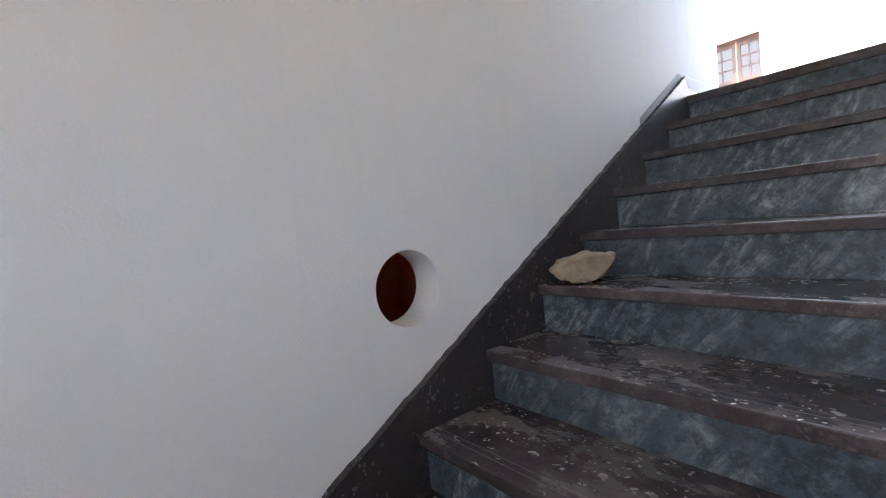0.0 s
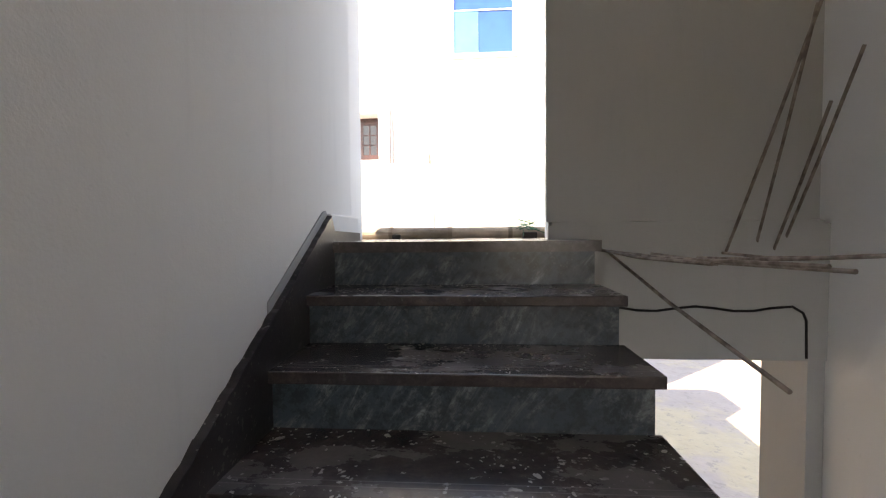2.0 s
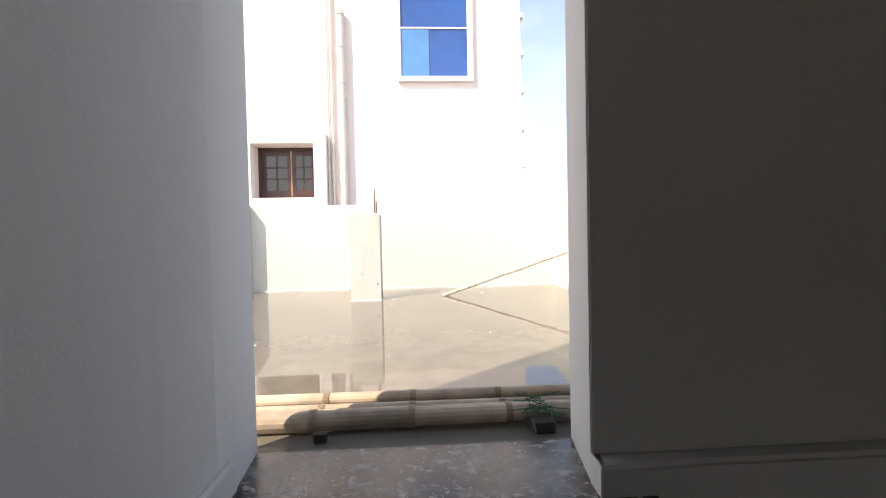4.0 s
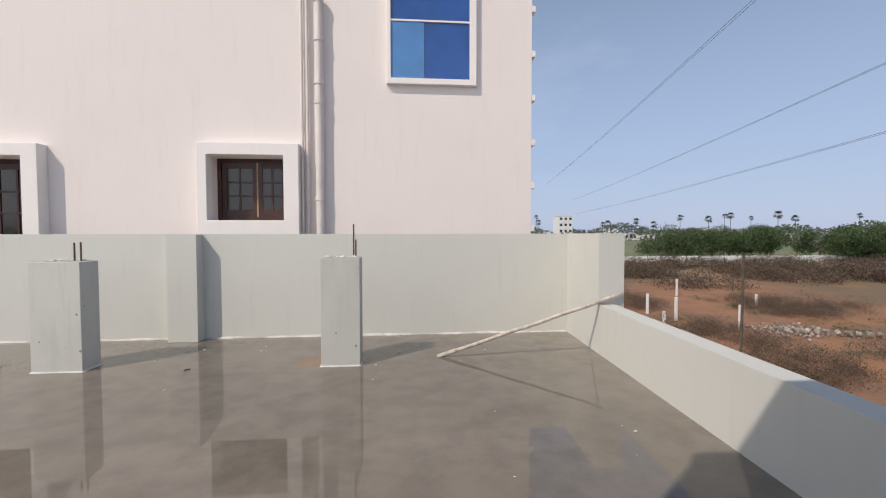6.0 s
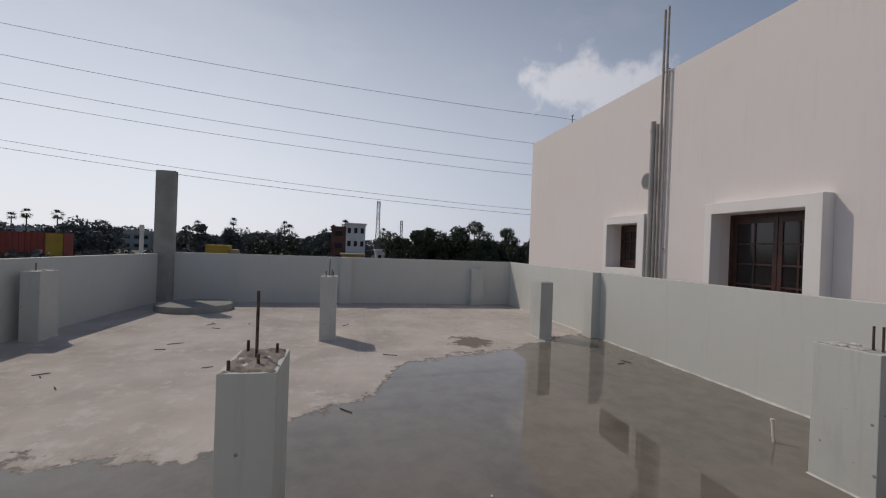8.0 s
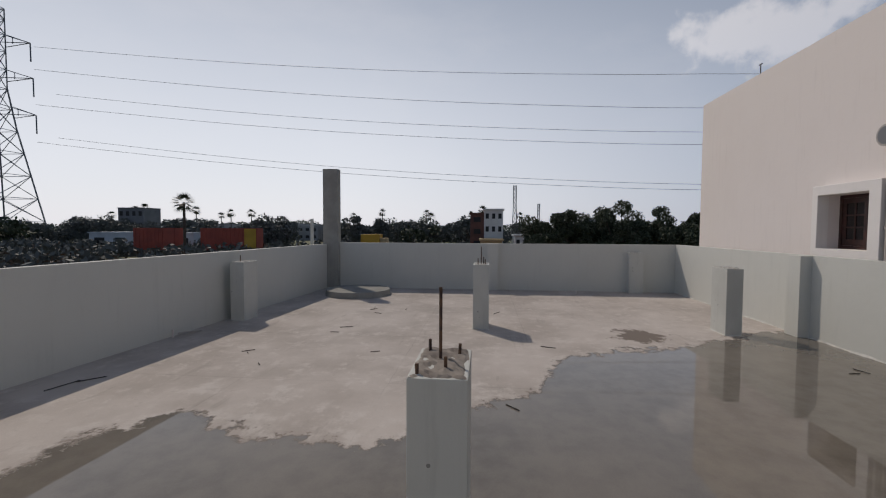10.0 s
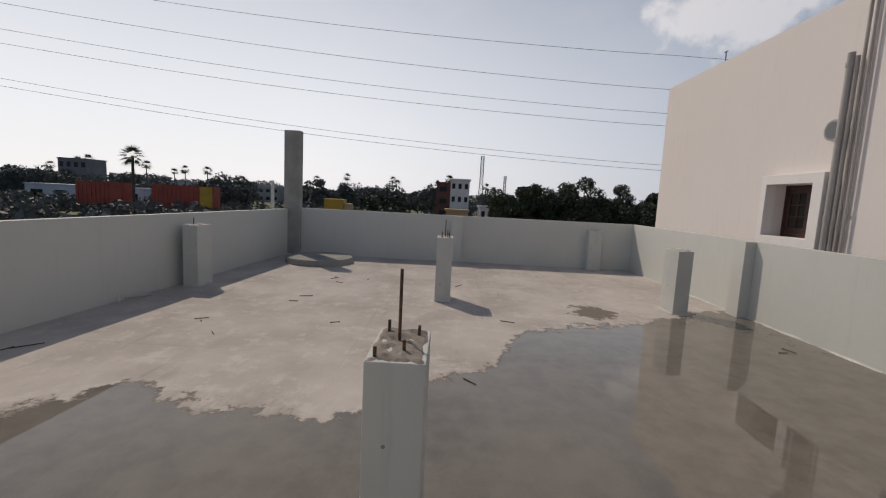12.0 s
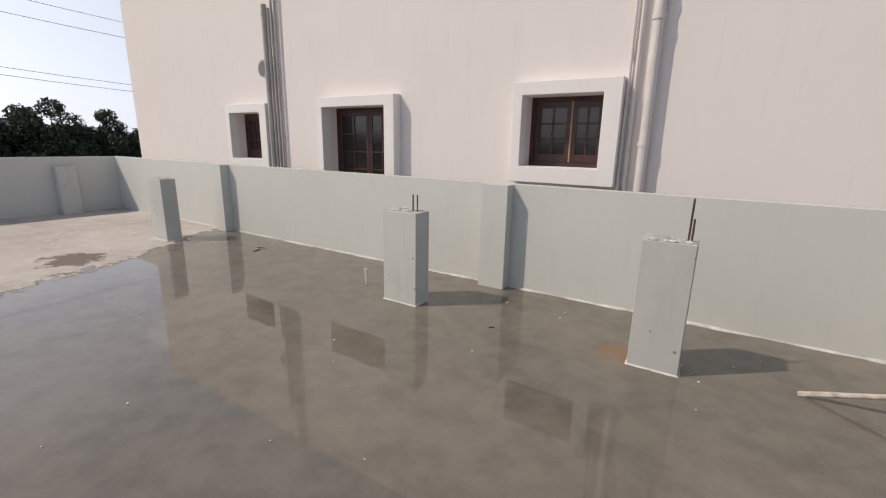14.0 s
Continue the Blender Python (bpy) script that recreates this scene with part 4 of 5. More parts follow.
bm = bmesh.new()
xs = [HX0] + [v for w in WIN for v in (w[1], w[2])] + [HX1]
for i in range(len(xs) - 1):
    if i % 2 == 0:
        box(bm, xs[i], xs[i + 1], HY, HY + 0.23, GZ, HT)
    else:
        w = WIN[i // 2]
        box(bm, w[1], w[2], HY, HY + 0.23, GZ, w[3])
        box(bm, w[1], w[2], HY, HY + 0.23, w[4], HT)
bmesh.ops.remove_doubles(bm, verts=bm.verts, dist=0.0005)
hpart("wall", bm, M_HOUSE)
hpart("wall", boxes((HX0, HX0 + 0.23, HY + 0.232, HY + 9, GZ, HT)), M_HOUSE)
hpart("wall", boxes((HX1 - 0.23, HX1, HY + 0.232, HY + 9, GZ, HT)), M_HOUSE)
hpart("wall", boxes((HX0, HX1, HY + 9.002, HY + 9.2, GZ, HT)), M_HOUSE)
hpart("roof", boxes((HX0 + 0.235, HX1 - 0.235, HY + 0.235, HY + 8.99, HT - 0.6, HT - 0.45)), M_CEMENT)
# black sheet added behind the windows for the darkness indoors
hpart("curtain", boxes((HX0 + 0.235, HX1 - 0.235, HY + 0.6, HY + 0.65, 0.3, 2.6)), M_DARK, None, "black sheet standing for the dark of the rooms")

# thin string courses showing past the far corner
for z in (1.26, 1.85, 2.44, 3.045, 3.64, 4.24):
    hpart("ledge", boxes((HX1 + 0.001, HX1 + 0.055, HY + 0.004, HY + 0.5, z - 0.035, z + 0.045), bevel=0.006), M_TRIM)

def surround(x0, x1, z0, z1, l, r, t, b, d=0.165):
    """A plaster frame standing out from the wall, moulded in one piece."""
    bm = bmesh.new()
    outer = ((x0 - l, z0 - b), (x1 + r, z0 - b), (x1 + r, z1 + t), (x0 - l, z1 + t))
    inner = ((x0, z0), (x1, z0), (x1, z1), (x0, z1))
    rows = [[bm.verts.new((x, y, z)) for x, z in ring] for ring, y in ((outer, HY - 0.001), (outer, HY - d), (inner, HY - d), (inner, HY - 0.001))]
    for q in range(4):
        for i in range(4):
            j = (i + 1) % 4
            bm.faces.new((rows[q][i], rows[q][j], rows[(q + 1) % 4][j], rows[(q + 1) % 4][i]))
    bm.normal_update()
    front = [e for e in bm.edges if all(v.co.y < HY - d + 0.005 for v in e.verts) and any(abs(f.normal.y) < 0.5 for f in e.link_faces)]
    bmesh.ops.bevel(bm, geom=front, offset=0.004, segments=1, affect='EDGES')
    return bm


for name, x0, x1, z0, z1 in WIN:
    l, r, t, b = 0.12, 0.19, 0.15, 0.19
    win = hpart("window", surround(x0, x1, z0, z1, l, r, t, b), M_TRIM, None, "projecting plaster window surround")
    hb0, hb = hb, Vector((0, 0, 0))
    off = hb0

    def wpart(n, bm, mat, lab=""):
        bmesh.ops.translate(bm, verts=bm.verts, vec=off)
        return part(n, bm, mat, win, lab)

    wpart("frame", boxes((x0, x0 + 0.05, HY + 0.165, HY + 0.225, z0, z1), (x1 - 0.05, x1, HY + 0.165, HY + 0.225, z0, z1), (x0 + 0.05, x1 - 0.05, HY + 0.165, HY + 0.225, z1 - 0.05, z1), (x0 + 0.05, x1 - 0.05, HY + 0.165, HY + 0.225, z0, z0 + 0.05)), M_WOOD, "dark brown wooden frame")
    leaves = 2
    full = x1 - x0 - 0.1
    for k in range(leaves):
        a, lw = (x0 + 0.05, full * 0.55) if k == 0 else (x0 + 0.05 + full * 0.55, full * 0.45)
        s = 0.065
        for u0, u1 in ((a + 0.004, a + s), (a + lw - s, a + lw - 0.004)):
            wpart("shutter_stile", boxes((u0, u1, HY + 0.175, HY + 0.210, z0 + 0.052, z1 - 0.052), bevel=0.003), M_WOOD)
        for v0, v1 in ((z1 - 0.13, z1 - 0.052), (z0 + 0.052, z0 + 0.15)):
            wpart("shutter_rail", boxes((a + s, a + lw - s, HY + 0.176, HY + 0.209, v0, v1)), M_WOOD)
        nrow = 3 if z1 - z0 < 1.2 else 4
        h0, h1 = z0 + 0.15, z1 - 0.13
        cx = a + lw / 2
        wpart("glazing_bar", boxes((cx - 0.012, cx + 0.012, HY + 0.177, HY + 0.205, h0, h1)), M_WOOD)
        for q in range(1, nrow):
            zz = h0 + (h1 - h0) * q / nrow
            wpart("glazing_bar", boxes((a + s, a + lw - s, HY + 0.178, HY + 0.204, zz - 0.012, zz + 0.012)), M_WOOD)
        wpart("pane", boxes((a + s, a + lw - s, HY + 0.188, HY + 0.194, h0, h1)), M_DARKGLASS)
    if name == "w2":
        wpart("meeting_strip", boxes((x0 + 0.05 + full * 0.55 - 0.008, x0 + 0.05 + full * 0.55 + 0.010, HY + 0.167, HY + 0.215, z0 + 0.053, z1 - 0.053)), M_WOODPALE, "raw wood edge between the shutters")
    hb = hb0

# blue window
bx0, bx1, bz0, bz1 = 0.237, 1.43, 3.17, 4.57
win = hpart("window", surround(bx0 + 0.0555, bx1 - 0.0905, bz0 + 0.075, bz1 - 0.07, 0.0555, 0.0905, 0.07, 0.075, 0.07), M_TRIM, None, "blue glazed window in a white surround")
gx0, gx1, zm = bx0 + 0.056, bx1 - 0.091, 4.00
gm = gx0 + (gx1 - gx0) * 0.42


def bpart(n, bm, mat, lab=""):
    bmesh.ops.translate(bm, verts=bm.verts, vec=hb)
    part(n, bm, mat, win, lab)


bpart("pane", boxes((gx0, gm, HY - 0.045, HY - 0.035, bz0 + 0.076, zm - 0.012)), M_BLUELIGHT, "pale blue sliding pane")
bpart("pane", boxes((gm + 0.001, gx1, HY - 0.035, HY - 0.025, bz0 + 0.076, zm - 0.012)), M_BLUE, "deep blue glass pane")
bpart("pane", boxes((gx0, gx1, HY - 0.035, HY - 0.025, zm + 0.012, bz1 - 0.071)), M_BLUE, "deep blue glass pane")
bpart("mullion", boxes((gx0, gx1, HY - 0.055, HY - 0.02, zm - 0.011, zm + 0.011)), M_TRIM)


def downpipe(x, r, z0, z1, off, joints, mat, label, loop=False):
    ob = empty("downpipe", (x, HY - off, z0), label, "pipe", "pipes on the house wall")
    part("pipe", rods(((0, 0, 0), (0, 0, z1 - z0), r), seg=14), mat, ob, smooth=False)
    for z in joints:
        part("collar", rods(((0, 0, z - z0 - 0.025), (0, 0, z - z0 + 0.025), r * 1.22), seg=14), mat, ob)
        part("clamp", boxes((-0.012, 0.012, 0, off - 0.001, z - z0 - 0.05, z - z0 - 0.032)), mat, ob)


downpipe(-0.86, 0.018, 0.2, 5.4, 0.04, (1.6, 2.6, 3.6), M_PIPE, "thin pale painted pipe running up the wall")
downpipe(-0.79, 0.020, 0.2, 5.4, 0.04, (1.9, 3.63), M_PIPE, "thin pale painted pipe running up the wall")
downpipe(-0.63, 0.052, 0.2, 4.25, 0.075, (1.65, 2.90, 3.15, 3.70, 4.2), M_PIPE, "thick pale painted waste pipe with collars")
downpipe(-6.87, 0.045, 0.2, 3.86, 0.10, (1.6, 2.7, 3.7), M_GREYPIPE, "thick beige painted waste pipe with collars")
downpipe(-6.80, 0.028, 0.2, 3.80, 0.07, (1.5, 3.0), M_GREYPIPE, "thin beige painted pipe running up the wall")
downpipe(-6.725, 0.022, 0.2, 5.74, 0.06, (1.5, 4.72), M_GREYPIPE, "thin beige painted pipe rising above the roof")
downpipe(-6.635, 0.020, 0.2, 5.76, 0.06, (1.7, 4.75), M_GREYPIPE, "thin beige painted pipe rising above the roof")
ob = empty("vent_cowl", (-7.02, HY - 0.02, 2.85), "round grey vent cover beside the pipes", "vent")
part("ring", rods(((0, 0.019, 0), (0, -0.06, 0), 0.15), seg=28), M_GREYPIPE, ob)
part("grille", rods(((0, -0.061, 0), (0, -0.066, 0), 0.12), seg=28), M_GREYBLD, ob)
ob = empty("roof_mast", (-10.12, HY + 0.1, HT), "thin steel mast on the roof edge", "mast")
part("pole", rods(((0, 0, 0), (0, 0, 0.24), 0.012)), M_LATTICE, ob)
part("crossbar", rods(((-0.05, 0, 0.24), (0.05, 0, 0.24), 0.012)), M_LATTICE, ob)


# ---- gate and yard below ----
ob = empty("gate_pier", (2.36, 4.70, GZ), "white painted gate pier in the yard below", "pier")
part("shaft", boxes((-0.16, 0.16, -0.14, 0.14, 0, 1.62), bevel=0.01), M_WHITE, ob)
part("cap", boxes((-0.19, 0.19, -0.17, 0.17, 1.62, 1.70), bevel=0.01), M_WHITE, ob)
ob = empty("metal_gate", (2.40, 4.45, GZ), "blue painted steel gate leaf standing open with a pale pierced panel", "gate")
ob.matrix_world = Matrix.Translation((2.43, 4.45, GZ)) @ Matrix.Rotation(-0.09, 4, 'Z')
L, H = 1.52, 1.6
part("gate_frame", boxes((-0.02, 0.02, -L, -L + 0.05, 0.05, H), (-0.02, 0.02, -0.05, 0, 0.05, H), (-0.02, 0.02, -L + 0.05, -0.05, H - 0.05, H), (-0.02, 0.02, -L + 0.05, -0.05, 0.05, 0.10)), M_BLUEGATE, ob)
part("sheet", boxes((-0.004, 0.004, -L + 0.05, -0.05, 0.10, H - 0.05)), M_BLUEGATE, ob)
slit = mesh_of("slit", boxes((-0.010, 0.010, -0.035, 0.035, -0.02, 0.02)), M_WHITE)
for k in range(22):
    for q in range(3):
        share("slit", slit, ob, (0, -L * 0.38 - 0.11 * q + (0.02 if k % 2 else -0.02), 0.25 + 0.052 * k))

# ---- plants ----
def leafy(name, at, h, r, mat, n, leaf, label, category, group, trunk=0.25, squash=0.8, seed=0, kind="", base=0.46, clumps_n=20):
    """A tapered trunk with limbs and a crown of many small leaf sprays in uneven clumps."""
    rs = np.random.RandomState(seed)
    ob = empty(name, at, label, category, group, kind)
    bm = bmesh.new()
    top = h * 0.45
    rod(bm, (0, 0, -0.1), (0.1 * r * rs.uniform(-1, 1), 0.1 * r * rs.uniform(-1, 1), top), trunk, 8, trunk * 0.5)
    clumps = []
    for k in range(clumps_n):
        a = rs.uniform(0, 2 * math.pi)
        d = r * math.sqrt(rs.uniform(0.02, 0.85))
        z = h * base + rs.uniform(-0.34, 0.48) * h * squash * (1 - 0.5 * (d / r) ** 2)
        c = np.array((math.cos(a) * d, math.sin(a) * d, z))
        clumps.append((c, r * rs.uniform(0.26, 0.46)))
        rod(bm, (0, 0, top * rs.uniform(0.5, 0.95)), tuple(c), trunk * 0.3, 5, trunk * 0.08)
    part("trunk", bm, M_BARK, ob)
    pts = []
    for c, cr in clumps:
        m = n // clumps_n
        d = rs.normal(size=(m, 3))
        d /= np.linalg.norm(d, axis=1)[:, None]
        d *= (cr * rs.uniform(0.35, 1.12, m) ** 0.7)[:, None]
        d[:, 2] *= squash
        pts.append(c + d)
    pts = np.concatenate(pts)
    crown = new("crown", quads("crown", pts, rs.uniform(0.6, 1.3, len(pts)) * leaf, mat))
    crown.parent = ob
    return ob


rr = random.Random(21)
# dark row west of the neighbour's house
for k in range(15):
    leafy("tree", (-44 - rr.uniform(0, 8), 7.6 + k * 2.0 + rr.uniform(-0.5, 0.5), GZ), rr.uniform(7.6, 9.2), rr.uniform(2.1, 2.9), M_LEAFDARK, 11000, 0.135, "dark broad-leaved tree in a row beyond the roofs", "tree", "dark tree row", seed=k)
leafy("bush", (-55, -6.4, GZ), 6.8, 2.5, M_LEAFDARK, 1600, 0.28, "dense dark bush beyond the parapet", "bush", "", seed=41)
leafy("tree", (-80, -104, GZ), 11.5, 11, M_LEAFDARK, 3200, 0.6, "wide spreading dark rain tree under the pylon", "tree", "", 0.6, 0.45, seed=42)
for k in range(40):
    a = -150 + k * 4.1 + rr.uniform(-2, 2)
    leafy("tree", (-95 - rr.uniform(0, 45), a, GZ), rr.uniform(6.6, 9.6), rr.uniform(3.2, 5.5), M_LEAFMIDHAZE, 3600, 0.33, "far tree among low houses, leaf colour paled for haze", "tree", "far trees in the west", seed=60 + k)
# green thorn trees past the white wall
for k in range(14):
    leafy("thorn_tree", (45 + k * 3.4 + rr.uniform(-1, 1), 66 + rr.uniform(0, 9) - k * 0.9, GZ), rr.uniform(5.9, 6.9) + k * 0.10, rr.uniform(3.8, 5.2), M_LEAFGREEN, 10000, 0.125, "spreading green thorn tree beyond the white wall", "tree", "green thorn trees", 0.2, 0.7, seed=100 + k)


def band(name, label, pts_fn, n, mat, leaf, seed):
    rs = np.random.RandomState(seed)
    pts, size = pts_fn(rs, n)
    return tagged(new(name, quads(name, pts, size * leaf, mat)), label, "vegetation", kind="stuff")


def far_woods(rs, n):
    a = rs.uniform(-math.pi, math.pi, n)
    d = rs.uniform(260, 520, n)
    lump = np.array([noise.noise((math.cos(t) * 14, math.sin(t) * 14, 0)) for t in a])
    z = GZ + rs.uniform(0, 1, n) ** 0.7 * (6.5 + 5 * lump) * d / 300
    return np.stack([np.cos(a) * d, np.sin(a) * d, z], 1), rs.uniform(0.6, 1.4, n) * d / 300


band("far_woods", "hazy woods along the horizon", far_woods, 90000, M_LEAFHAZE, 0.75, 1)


def bushes(x0, x1, y0, y1, count, r, h, per, clump=0.12, floor=-0.15):
    """Sprays gathered into many uneven low bushes."""
    def fn(rs, n):
        pts, size = [], []
        made = 0
        while made < count:
            x, y = rs.uniform(x0, x1), rs.uniform(y0, y1)
            if noise.noise((x * clump, y * clump, 3.3)) < floor:
                count_miss.append(1)
                continue
            made += 1
            rr_, hh = r * rs.uniform(0.5, 1.4), h * rs.uniform(0.45, 1.25)
            d = rs.normal(size=(per, 3))
            d /= np.linalg.norm(d, axis=1)[:, None]
            d *= rs.uniform(0.25, 1.0, per)[:, None] ** 0.5
            q = np.stack([x + d[:, 0] * rr_, y + d[:, 1] * rr_, GZ + np.abs(d[:, 2]) * hh], 1)
            pts.append(q)
            size.append(rs.uniform(0.5, 1.4, per))
        return np.concatenate(pts), np.concatenate(size)
    count_miss = []
    return fn


band("dry_scrub", "dark dry scrub across the open lot", bushes(22, 90, 36, 61, 850, 1.9, 1.8, 240), 0, M_DRY, 0.080, 5)
band("dry_scrub", "low dry scrub on the near lot", bushes(12, 30, 13, 33, 330, 0.85, 0.75, 460, 0.2, -0.02), 0, M_DRY, 0.024, 6)
band("green_scrub", "low green weeds on the open lot", bushes(24, 90, 36, 61, 60, 1.3, 1.2, 220), 0, M_LEAFGREEN, 0.075, 7)
band("green_scrub", "low weeds on the near lot", bushes(11, 28, 12, 33, 60, 0.6, 0.35, 160), 0, M_LEAFGREEN, 0.026, 10)
band("dry_scrub", "dark dry scrub west of the terrace", bushes(-95, -22, -125, 60, 420, 2.6, 2.0, 70), 0, M_DRY, 0.26, 8)
band("green_scrub", "low bushes west of the terrace, leaf colour paled for haze", bushes(-100, -24, -130, 60, 620, 3.0, 2.7, 110), 0, M_LEAFMIDHAZE, 0.42, 9)


def palm(at, h, r, seed, label="tall palmyra palm with a round crown"):
    rs = random.Random(seed)
    ob = empty("palm_tree", at, label, "palm", "palms on the horizon")
    part("trunk", rods(((0, 0, 0), (0.15, 0.1, h), 0.18 if r > 1.2 else 0.16)), M_BARK, ob)
    vs, fs = [], []
    for k in range(46):
        a, e = rs.uniform(0, 6.283), rs.uniform(-0.9, 1.4)
        d = Vector((math.cos(a) * math.cos(e), math.sin(a) * math.cos(e), math.sin(e)))
        side = d.cross(Vector((0.1, 0.2, 1))).normalized()
        c = Vector((0.15, 0.1, h)) + d * r * 0.45
        for q in range(5):
            t = (q - 2) * 0.34
            tip = c + (d * math.cos(t) + side * math.sin(t)) * r * 0.62 + Vector((0, 0, -0.12 * r))
            i = len(vs)
            w = (side * math.cos(t) - d * math.sin(t)) * r * 0.06
            vs += [tuple(c - w), tuple(c + w), tuple(tip)]
            fs.append((i, i + 1, i + 2))
    me = bpy.data.meshes.new("crown")
    me.from_pydata(vs, [], fs)
    me.materials.append(M_PALM)
    new("crown", me).parent = ob


palm((-60, -42, GZ), 8.9, 1.7, 1)
for k in range(16):
    palm((-150 - rr.uniform(0, 60), -150 + k * 11 + rr.uniform(-4, 4), GZ), rr.uniform(9, 13), 2.0, 10 + k)
for k in range(22):
    palm((95 + k * 15 + rr.uniform(-9, 9), 330 - k * 4 + rr.uniform(-40, 60), GZ), rr.uniform(11, 19), rr.uniform(2.2, 3.4), 40 + k)


# ---- buildings, pylon and wires ----
def block(name, x0, x1, y0, y1, top, mat, label, rows=0, cols=0, face='x', group="", roof=None):
    ob = empty(name, ((x0 + x1) / 2, (y0 + y1) / 2, GZ), label, "building", group)
    a, b, h = (x1 - x0) / 2, (y1 - y0) / 2, top - GZ
    part("wall", boxes((-a, a, -b, b, 0, h)), mat, ob)
    part("roof", boxes((-a - 0.2, a + 0.2, -b - 0.2, b + 0.2, h + 0.001, h + 0.25)), roof or mat, ob)
    for i in range(rows):
        for j in range(cols):
            z = h * (i + 0.35) / rows
            if face == 'x':
                y = -b + 2 * b * (j + 0.5) / cols
                w = b / cols * 0.5
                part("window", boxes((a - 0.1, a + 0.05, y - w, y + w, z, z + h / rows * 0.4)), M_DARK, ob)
            else:
                x = -a + 2 * a * (j + 0.5) / cols
                w = a / cols * 0.5
                part("window", boxes((x - w, x + w, -b - 0.05, -b + 0.1, z, z + h / rows * 0.4)), M_DARK, ob)
    return ob


def container(y0, y1, mat, end):
    ob = empty("shipping_container", (-80, (y0 + y1) / 2, GZ), "rust red shipping container in the yard", "container", "containers in the yard")
    b = (y1 - y0) / 2
    part("body", boxes((-1.2, 1.2, -b, b, 0.9, 5.2)), mat, ob)
    rib = mesh_of("rib", boxes((1.2, 1.28, -0.12, 0.12, 1.0, 5.1)), mat)
    for k in range(int(b * 2 / 0.8)):
        share("rib", rib, ob, (0, -b + 0.4 + k * 0.8, 0))
    part("door", boxes((1.285, 1.32, b - 2.4, b - 0.1, 1.0, 5.1)), end, ob)


container(-66.5, -57.8, M_RED, M_RED)
container(-52.6, -41.3, M_RED, M_YELLOW)
block("shed", -98, -90, -87, -62, 0.4, M_SHED, "long pale shed with a blue-white sheet roof", 1, 5)
block("grey_building", -148, -140, -125.3, -115.8, 8.4, M_GREYBLD, "dark grey block of flats among trees", 3, 4)
block("apartment_house", -78, -70, 1.5, 4.5, 4.6, M_WHITE, "white three storey house with dark windows", 4, 3)
block("apartment_house", -77, -70.5, -0.7, 1.48, 4.0, M_BRICKRED, "narrow brick red house wing", 4, 1)
block("low_house", -69, -64, 1.0, 4.2, -0.1, M_OCHRE, "low ochre house with a flat roof", 1, 3)
block("low_house", -70, -65, 6.0, 9.0, 0.6, M_WHITE, "low white house with a pale roof", 2, 3)
block("low_house", -160, -150, 35, 44, 5.5, M_FAR, "pale house behind the dark trees", 2, 4)
ob = empty("truck", (-70, -16.4, GZ), "yellow truck parked beyond the scrub", "truck")
part("cargo_box", boxes((-1.1, 1.1, -1.9, 1.2, 1.6, 4.3), bevel=0.08), M_YELLOW, ob)
part("cab", boxes((-1.0, 1.0, 1.25, 2.3, 1.4, 3.7), bevel=0.15), M_OCHRE, ob)
part("chassis", boxes((-0.9, 0.9, -1.9, 2.3, 0.9, 1.39)), M_DARK, ob)
for yy in (-1.3, 1.6):
    part("wheel", rods(((-1.0, yy, 0.5), (1.0, yy, 0.5), 0.5), seg=14), M_DARK, ob)
for k in range(10):
    y = -140 + k * 15 + rr.uniform(-3, 3)
    block("far_house", -190 - rr.uniform(0, 60), -180, y, y + rr.uniform(4, 9), rr.uniform(1.5, 4.5), M_FAR, "pale far house on the horizon", 2, 3, group="far houses")
for k in range(34):
    x = 100 + k * 9.5 + rr.uniform(-3, 3)
    y = 300 - (k * 3.4) + rr.uniform(-20, 40)
    block("far_house", x, x + rr.uniform(5, 15), y, y + 10, rr.uniform(0.8, 4.5) * (0.8 if k % 5 else 1.3), M_WHITE, "small white far house on the horizon", 1, 3, 'y', group="far white houses")
block("apartment_house", 108, 118, 300, 312, 13.5, M_WHITE, "white block of flats on the horizon", 4, 3, 'y')
# compound wall of precast panels
ob = empty("compound_wall", (30, 62.5, GZ), "long white precast compound wall beyond the lot", "wall")
panel = mesh_of("panel", boxes((0.08, 1.9, -0.04, 0.04, 0, 1.25), bevel=0.01), M_WHITE)
scallop = bmesh.new()
for q in range(3):
    one = rods(((0.40 + 0.61 * q, -0.06, 0), (0.40 + 0.61 * q, 0.06, 0), 0.30), seg=14)
    one.to_mesh(tmp := bpy.data.meshes.new("scallop"))
    scallop.from_mesh(tmp)
    bpy.data.meshes.remove(tmp)
    one.free()
for v in scallop.verts:
    v.co.z = 1.25 + v.co.z * 0.75
capm = mesh_of("coping", scallop, M_WHITE)
for k in range(24):
    share("panel", panel, ob, (k * 2.0, -0.02 * k, 0))
    share("coping", capm, ob, (k * 2.0, -0.02 * k, 0))
for x, y, h in ((15.05, 26.3, 1.15), (15.24, 23.8, 1.3), (21.1, 32.7, 1.3), (14.0, 22.9, 0.7), (17.2, 21.6, 1.2), (24, 28.5, 0.7)):
    ob = empty("boundary_stone", (x, y, GZ), "white painted boundary stone standing in red soil", "post", "boundary stones")
    bm = boxes((-0.065, 0.065, -0.065, 0.065, -0.1, h), bevel=0.02)
    part("stone", bm, M_WHITE, ob)
ob = empty("wooden_pole", (12.65, 16.0, GZ), "tall thin brown wooden pole in the lot", "pole")
part("pole", rods(((0, 0, 0), (0.03, 0, 4.0), 0.045)), M_BARK, ob)
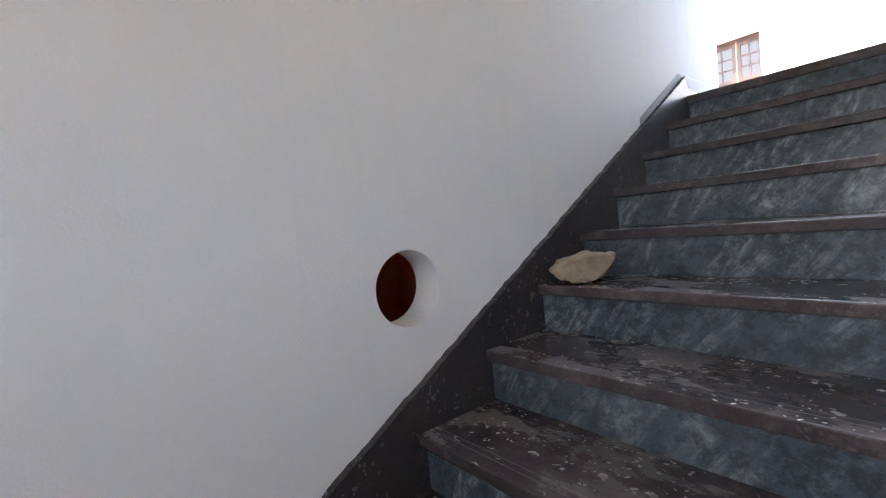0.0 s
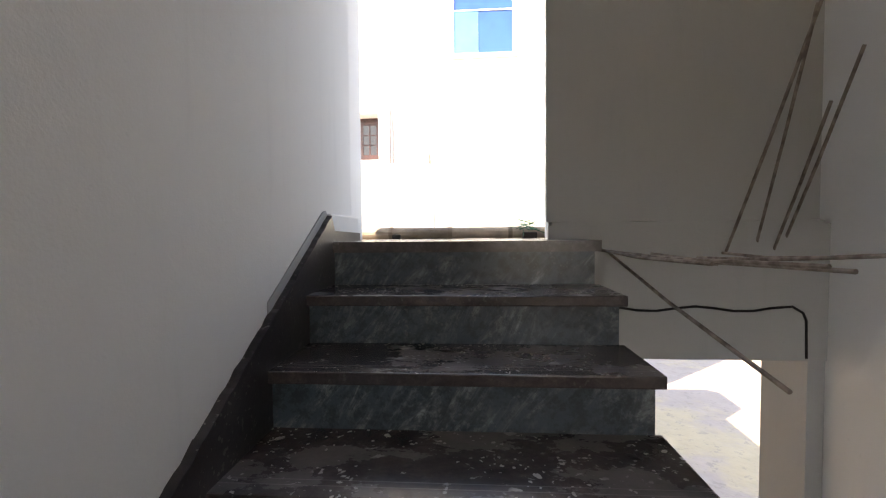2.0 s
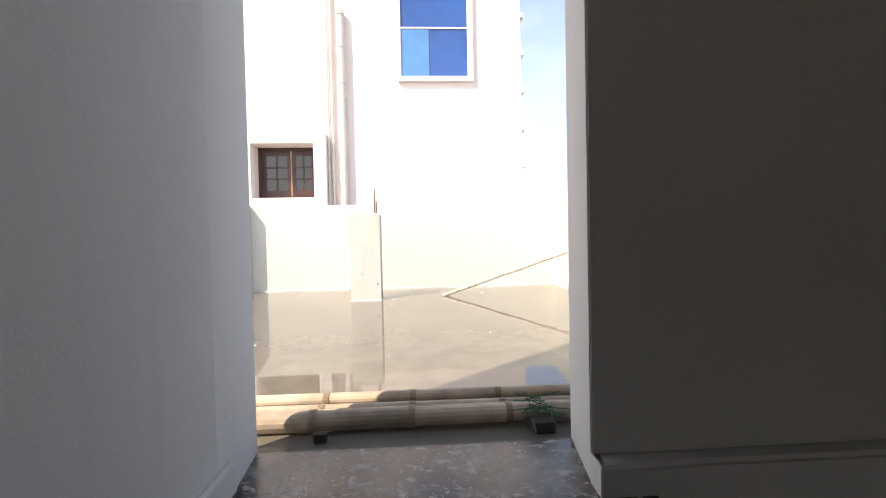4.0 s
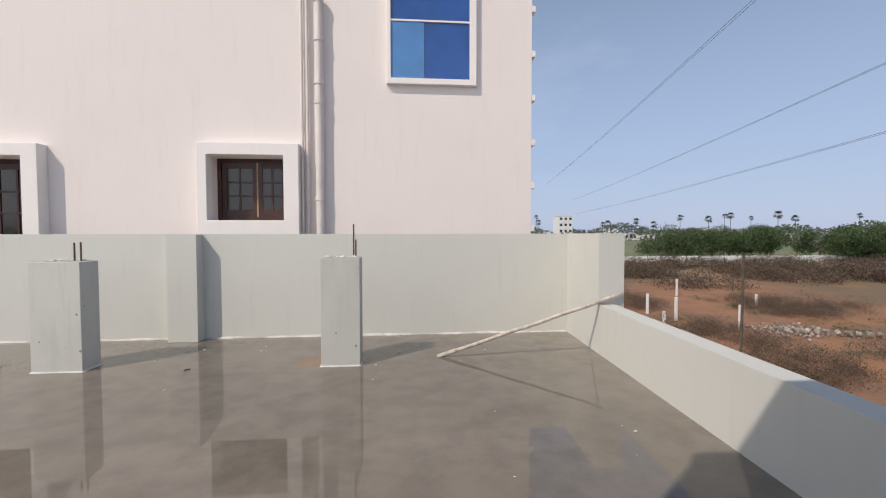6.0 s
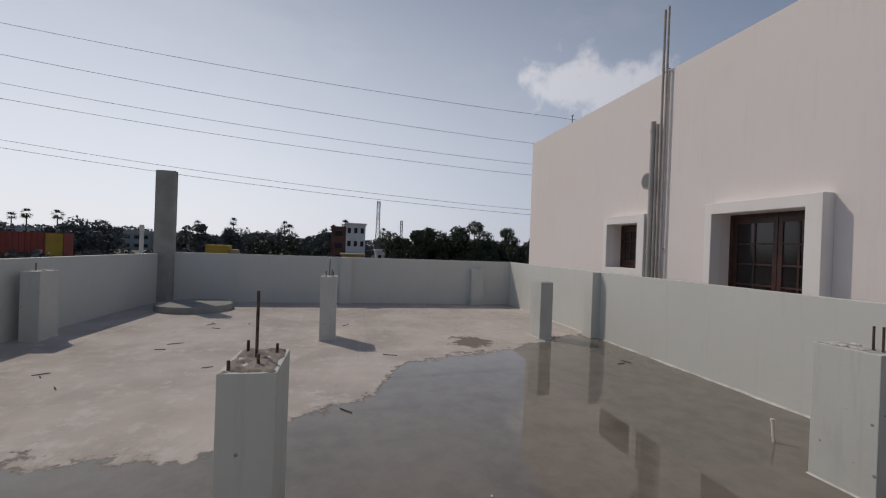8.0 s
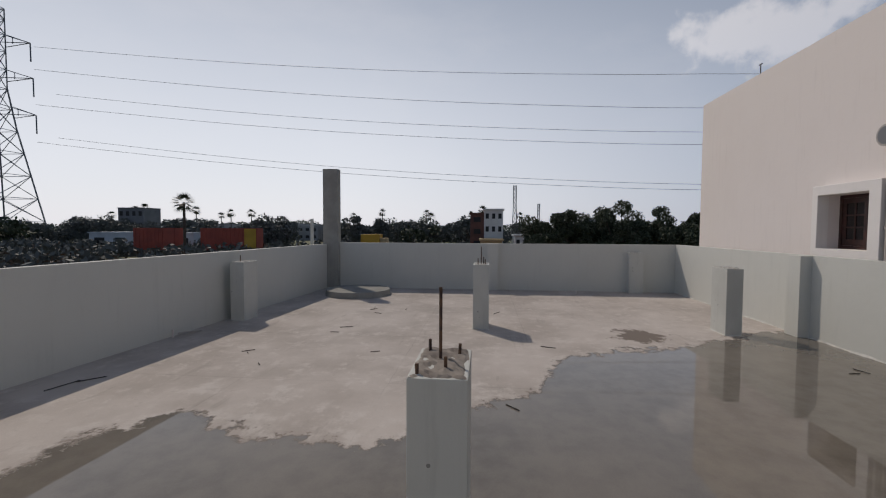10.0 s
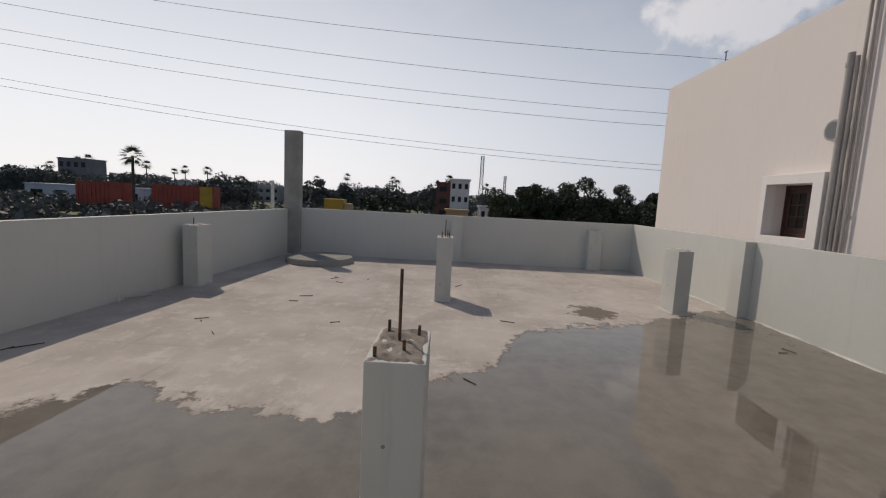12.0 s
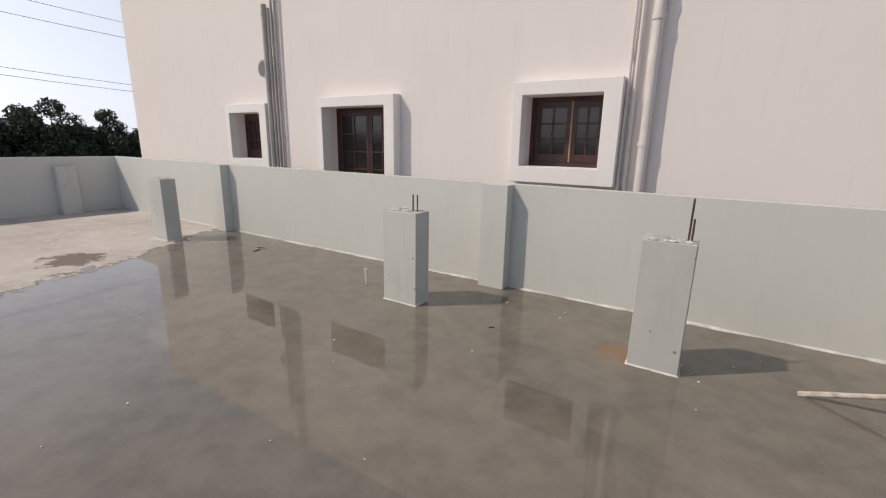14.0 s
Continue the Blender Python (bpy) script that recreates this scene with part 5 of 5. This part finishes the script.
ob = empty("concrete_post", (-30, -10.4, GZ), "slender pale concrete post beyond the parapet", "post")
part("post", boxes((-0.09, 0.09, -0.09, 0.09, 0, 5.85), bevel=0.02), M_WHITE, ob)
rs = random.Random(13)
rub = empty("rubble_heap", (19.2, 20.8, GZ), "heap of pale broken rubble on the lot", "rubble")
stones = []
for v in range(5):
    bm = bmesh.new()
    bmesh.ops.create_icosphere(bm, subdivisions=1, radius=1.0)
    rough_up(bm, 0.35, 1.2, v * 3.1)
    stones.append(mesh_of("lump", bm, M_TOPGREY if v % 2 else M_CEMENT))
for k in range(200):
    o = share("lump", stones[k % 5], rub, (rs.gauss(0, 1.2), rs.gauss(0, 0.8), rs.uniform(0, 0.12)))
    q = rs.uniform(0.03, 0.10)
    o.scale = (q, q * rs.uniform(0.6, 1.3), q * rs.uniform(0.3, 0.6))
    o.rotation_euler = (rs.random() * 6, rs.random() * 6, 0)
ob = empty("footing_wall", (18.6, 20.6, GZ), "low line of footing stones across the red lot", "wall")
for k in range(26):
    o = share("stone", stones[k % 5], ob, (k * 0.36, 0.3 - k * 0.16, 0.12))
    o.scale = (0.18, 0.13, 0.13)
    o.rotation_euler = (0, 0, k * 1.3)


def lattice(name, at, h, base, top, arms, label, r=0.12, panels=9):
    ob = empty(name, at, label, "pylon")

    def half(z):
        k = min(1.0, z / (h * 0.62))
        return base * (1 - k) + top * k
    cor = ((1, 1), (1, -1), (-1, -1), (-1, 1))
    for u, w in cor:
        bm = bmesh.new()
        zs = [h * q / 6 for q in range(7)]
        for a, b in zip(zs, zs[1:]):
            rod(bm, (u * half(a), w * half(a), a), (u * half(b), w * half(b), b), r, 4)
        part("leg", bm, M_LATTICE, ob)
    zs = [h * (1 - (1 - q / panels) ** 1.25) for q in range(panels + 1)]
    for a, b in zip(zs, zs[1:]):
        for k in range(4):
            (u, w), (p, q) = cor[k], cor[(k + 1) % 4]
            bm = bmesh.new()
            rod(bm, (u * half(a), w * half(a), a), (p * half(b), q * half(b), b), r * 0.55, 3)
            rod(bm, (p * half(a), q * half(a), a), (u * half(b), w * half(b), b), r * 0.55, 3)
            rod(bm, (u * half(b), w * half(b), b), (p * half(b), q * half(b), b), r * 0.5, 3)
            part("brace", bm, M_LATTICE, ob)
    for z, l in arms:
        for sgn in (1, -1):
            bm = bmesh.new()
            tip = (0, sgn * l, z)
            for u in (1, -1):
                rod(bm, (u * half(z), sgn * half(z), z), tip, r * 0.6, 3)
                rod(bm, (u * half(z), sgn * half(z), z + 3.2), tip, r * 0.6, 3)
            rod(bm, (0, sgn * (half(z) + (l - half(z)) * 0.45), z), (0, sgn * (half(z) + (l - half(z)) * 0.45), z + 1.7), r * 0.5, 3)
            arm = part("cross_arm", bm, M_LATTICE, ob)
            part("insulator", rods(((0, sgn * l, z), (0, sgn * l, z - 5), 0.16)), M_LATTICE, arm)
    return ob


lattice("pylon", (-110, -134, GZ), 66, 7.6, 1.8, ((36, 12.5), (46, 12), (55.5, 11.5)), "tall steel lattice power pylon", 0.2, 12)
lattice("telecom_mast", (-150, 11.6, GZ), 20, 1.1, 0.5, (), "slim lattice telecom mast on the horizon", 0.1, 12)
lattice("telecom_mast", (-170, 22.0, GZ), 15, 0.9, 0.4, (), "slim lattice telecom mast on the horizon", 0.1, 10)


def wire(pts, r, label, group):
    cu = bpy.data.curves.new("power_line", 'CURVE')
    cu.dimensions, cu.bevel_depth, cu.bevel_resolution = '3D', r, 1
    sp = cu.splines.new('POLY')
    sp.points.add(len(pts) - 1)
    for p, v in zip(sp.points, pts):
        p.co = (*v, 1)
    cu.materials.append(M_WIRE)
    tagged(new("power_line", cu), label, "cable", group)


for z0, z1, dx in ((50.9, 38.2, 0), (44.8, 30.3, 0), (39.9, 26.0, -6), (35.3, 21.7, 0), (27.5, 13.0, -6), (25.1, 11.0, 0)):
    y0, y1 = -121.5, 52.0
    pts = []
    for k in range(41):
        t = k / 40 * 1.55
        y = y0 + (y1 - y0) * t
        zz = z0 + (z1 - z0) * t - 2.2 * math.sin(math.pi * min(t, 1.0)) + (max(t - 0.9, 0) ** 2) * 26
        pts.append((-110 + dx, y, zz))
    wire(pts, 0.045, "dark power line strung from the pylon", "power lines")
for (fx, fy, fz), (nx, ny, nz), gap in (((62.7, 194, 22.8), (31.5, 40, 23.0), 1.0), ((91, 236, 19), (47.4, 40, 19.05), 0.9), ((97, 244, 12.3), (47.6, 40, 12.3), 0.5)):
    for sgn in (0, 1):
        a, b = Vector((fx, fy, fz)), Vector((nx, ny, nz))
        pts = []
        for k in range(25):
            p = a.lerp(b, k / 24 * 1.5)
            t = min(k / 24 * 1.5, 1.5) / 1.5
            pts.append((p.x + sgn * gap, p.y, p.z - 1.4 * math.sin(math.pi * t) + 0.6 * sgn * gap))
        wire(pts, 0.021, "pair of dark power lines crossing the lot", "power lines over the lot")
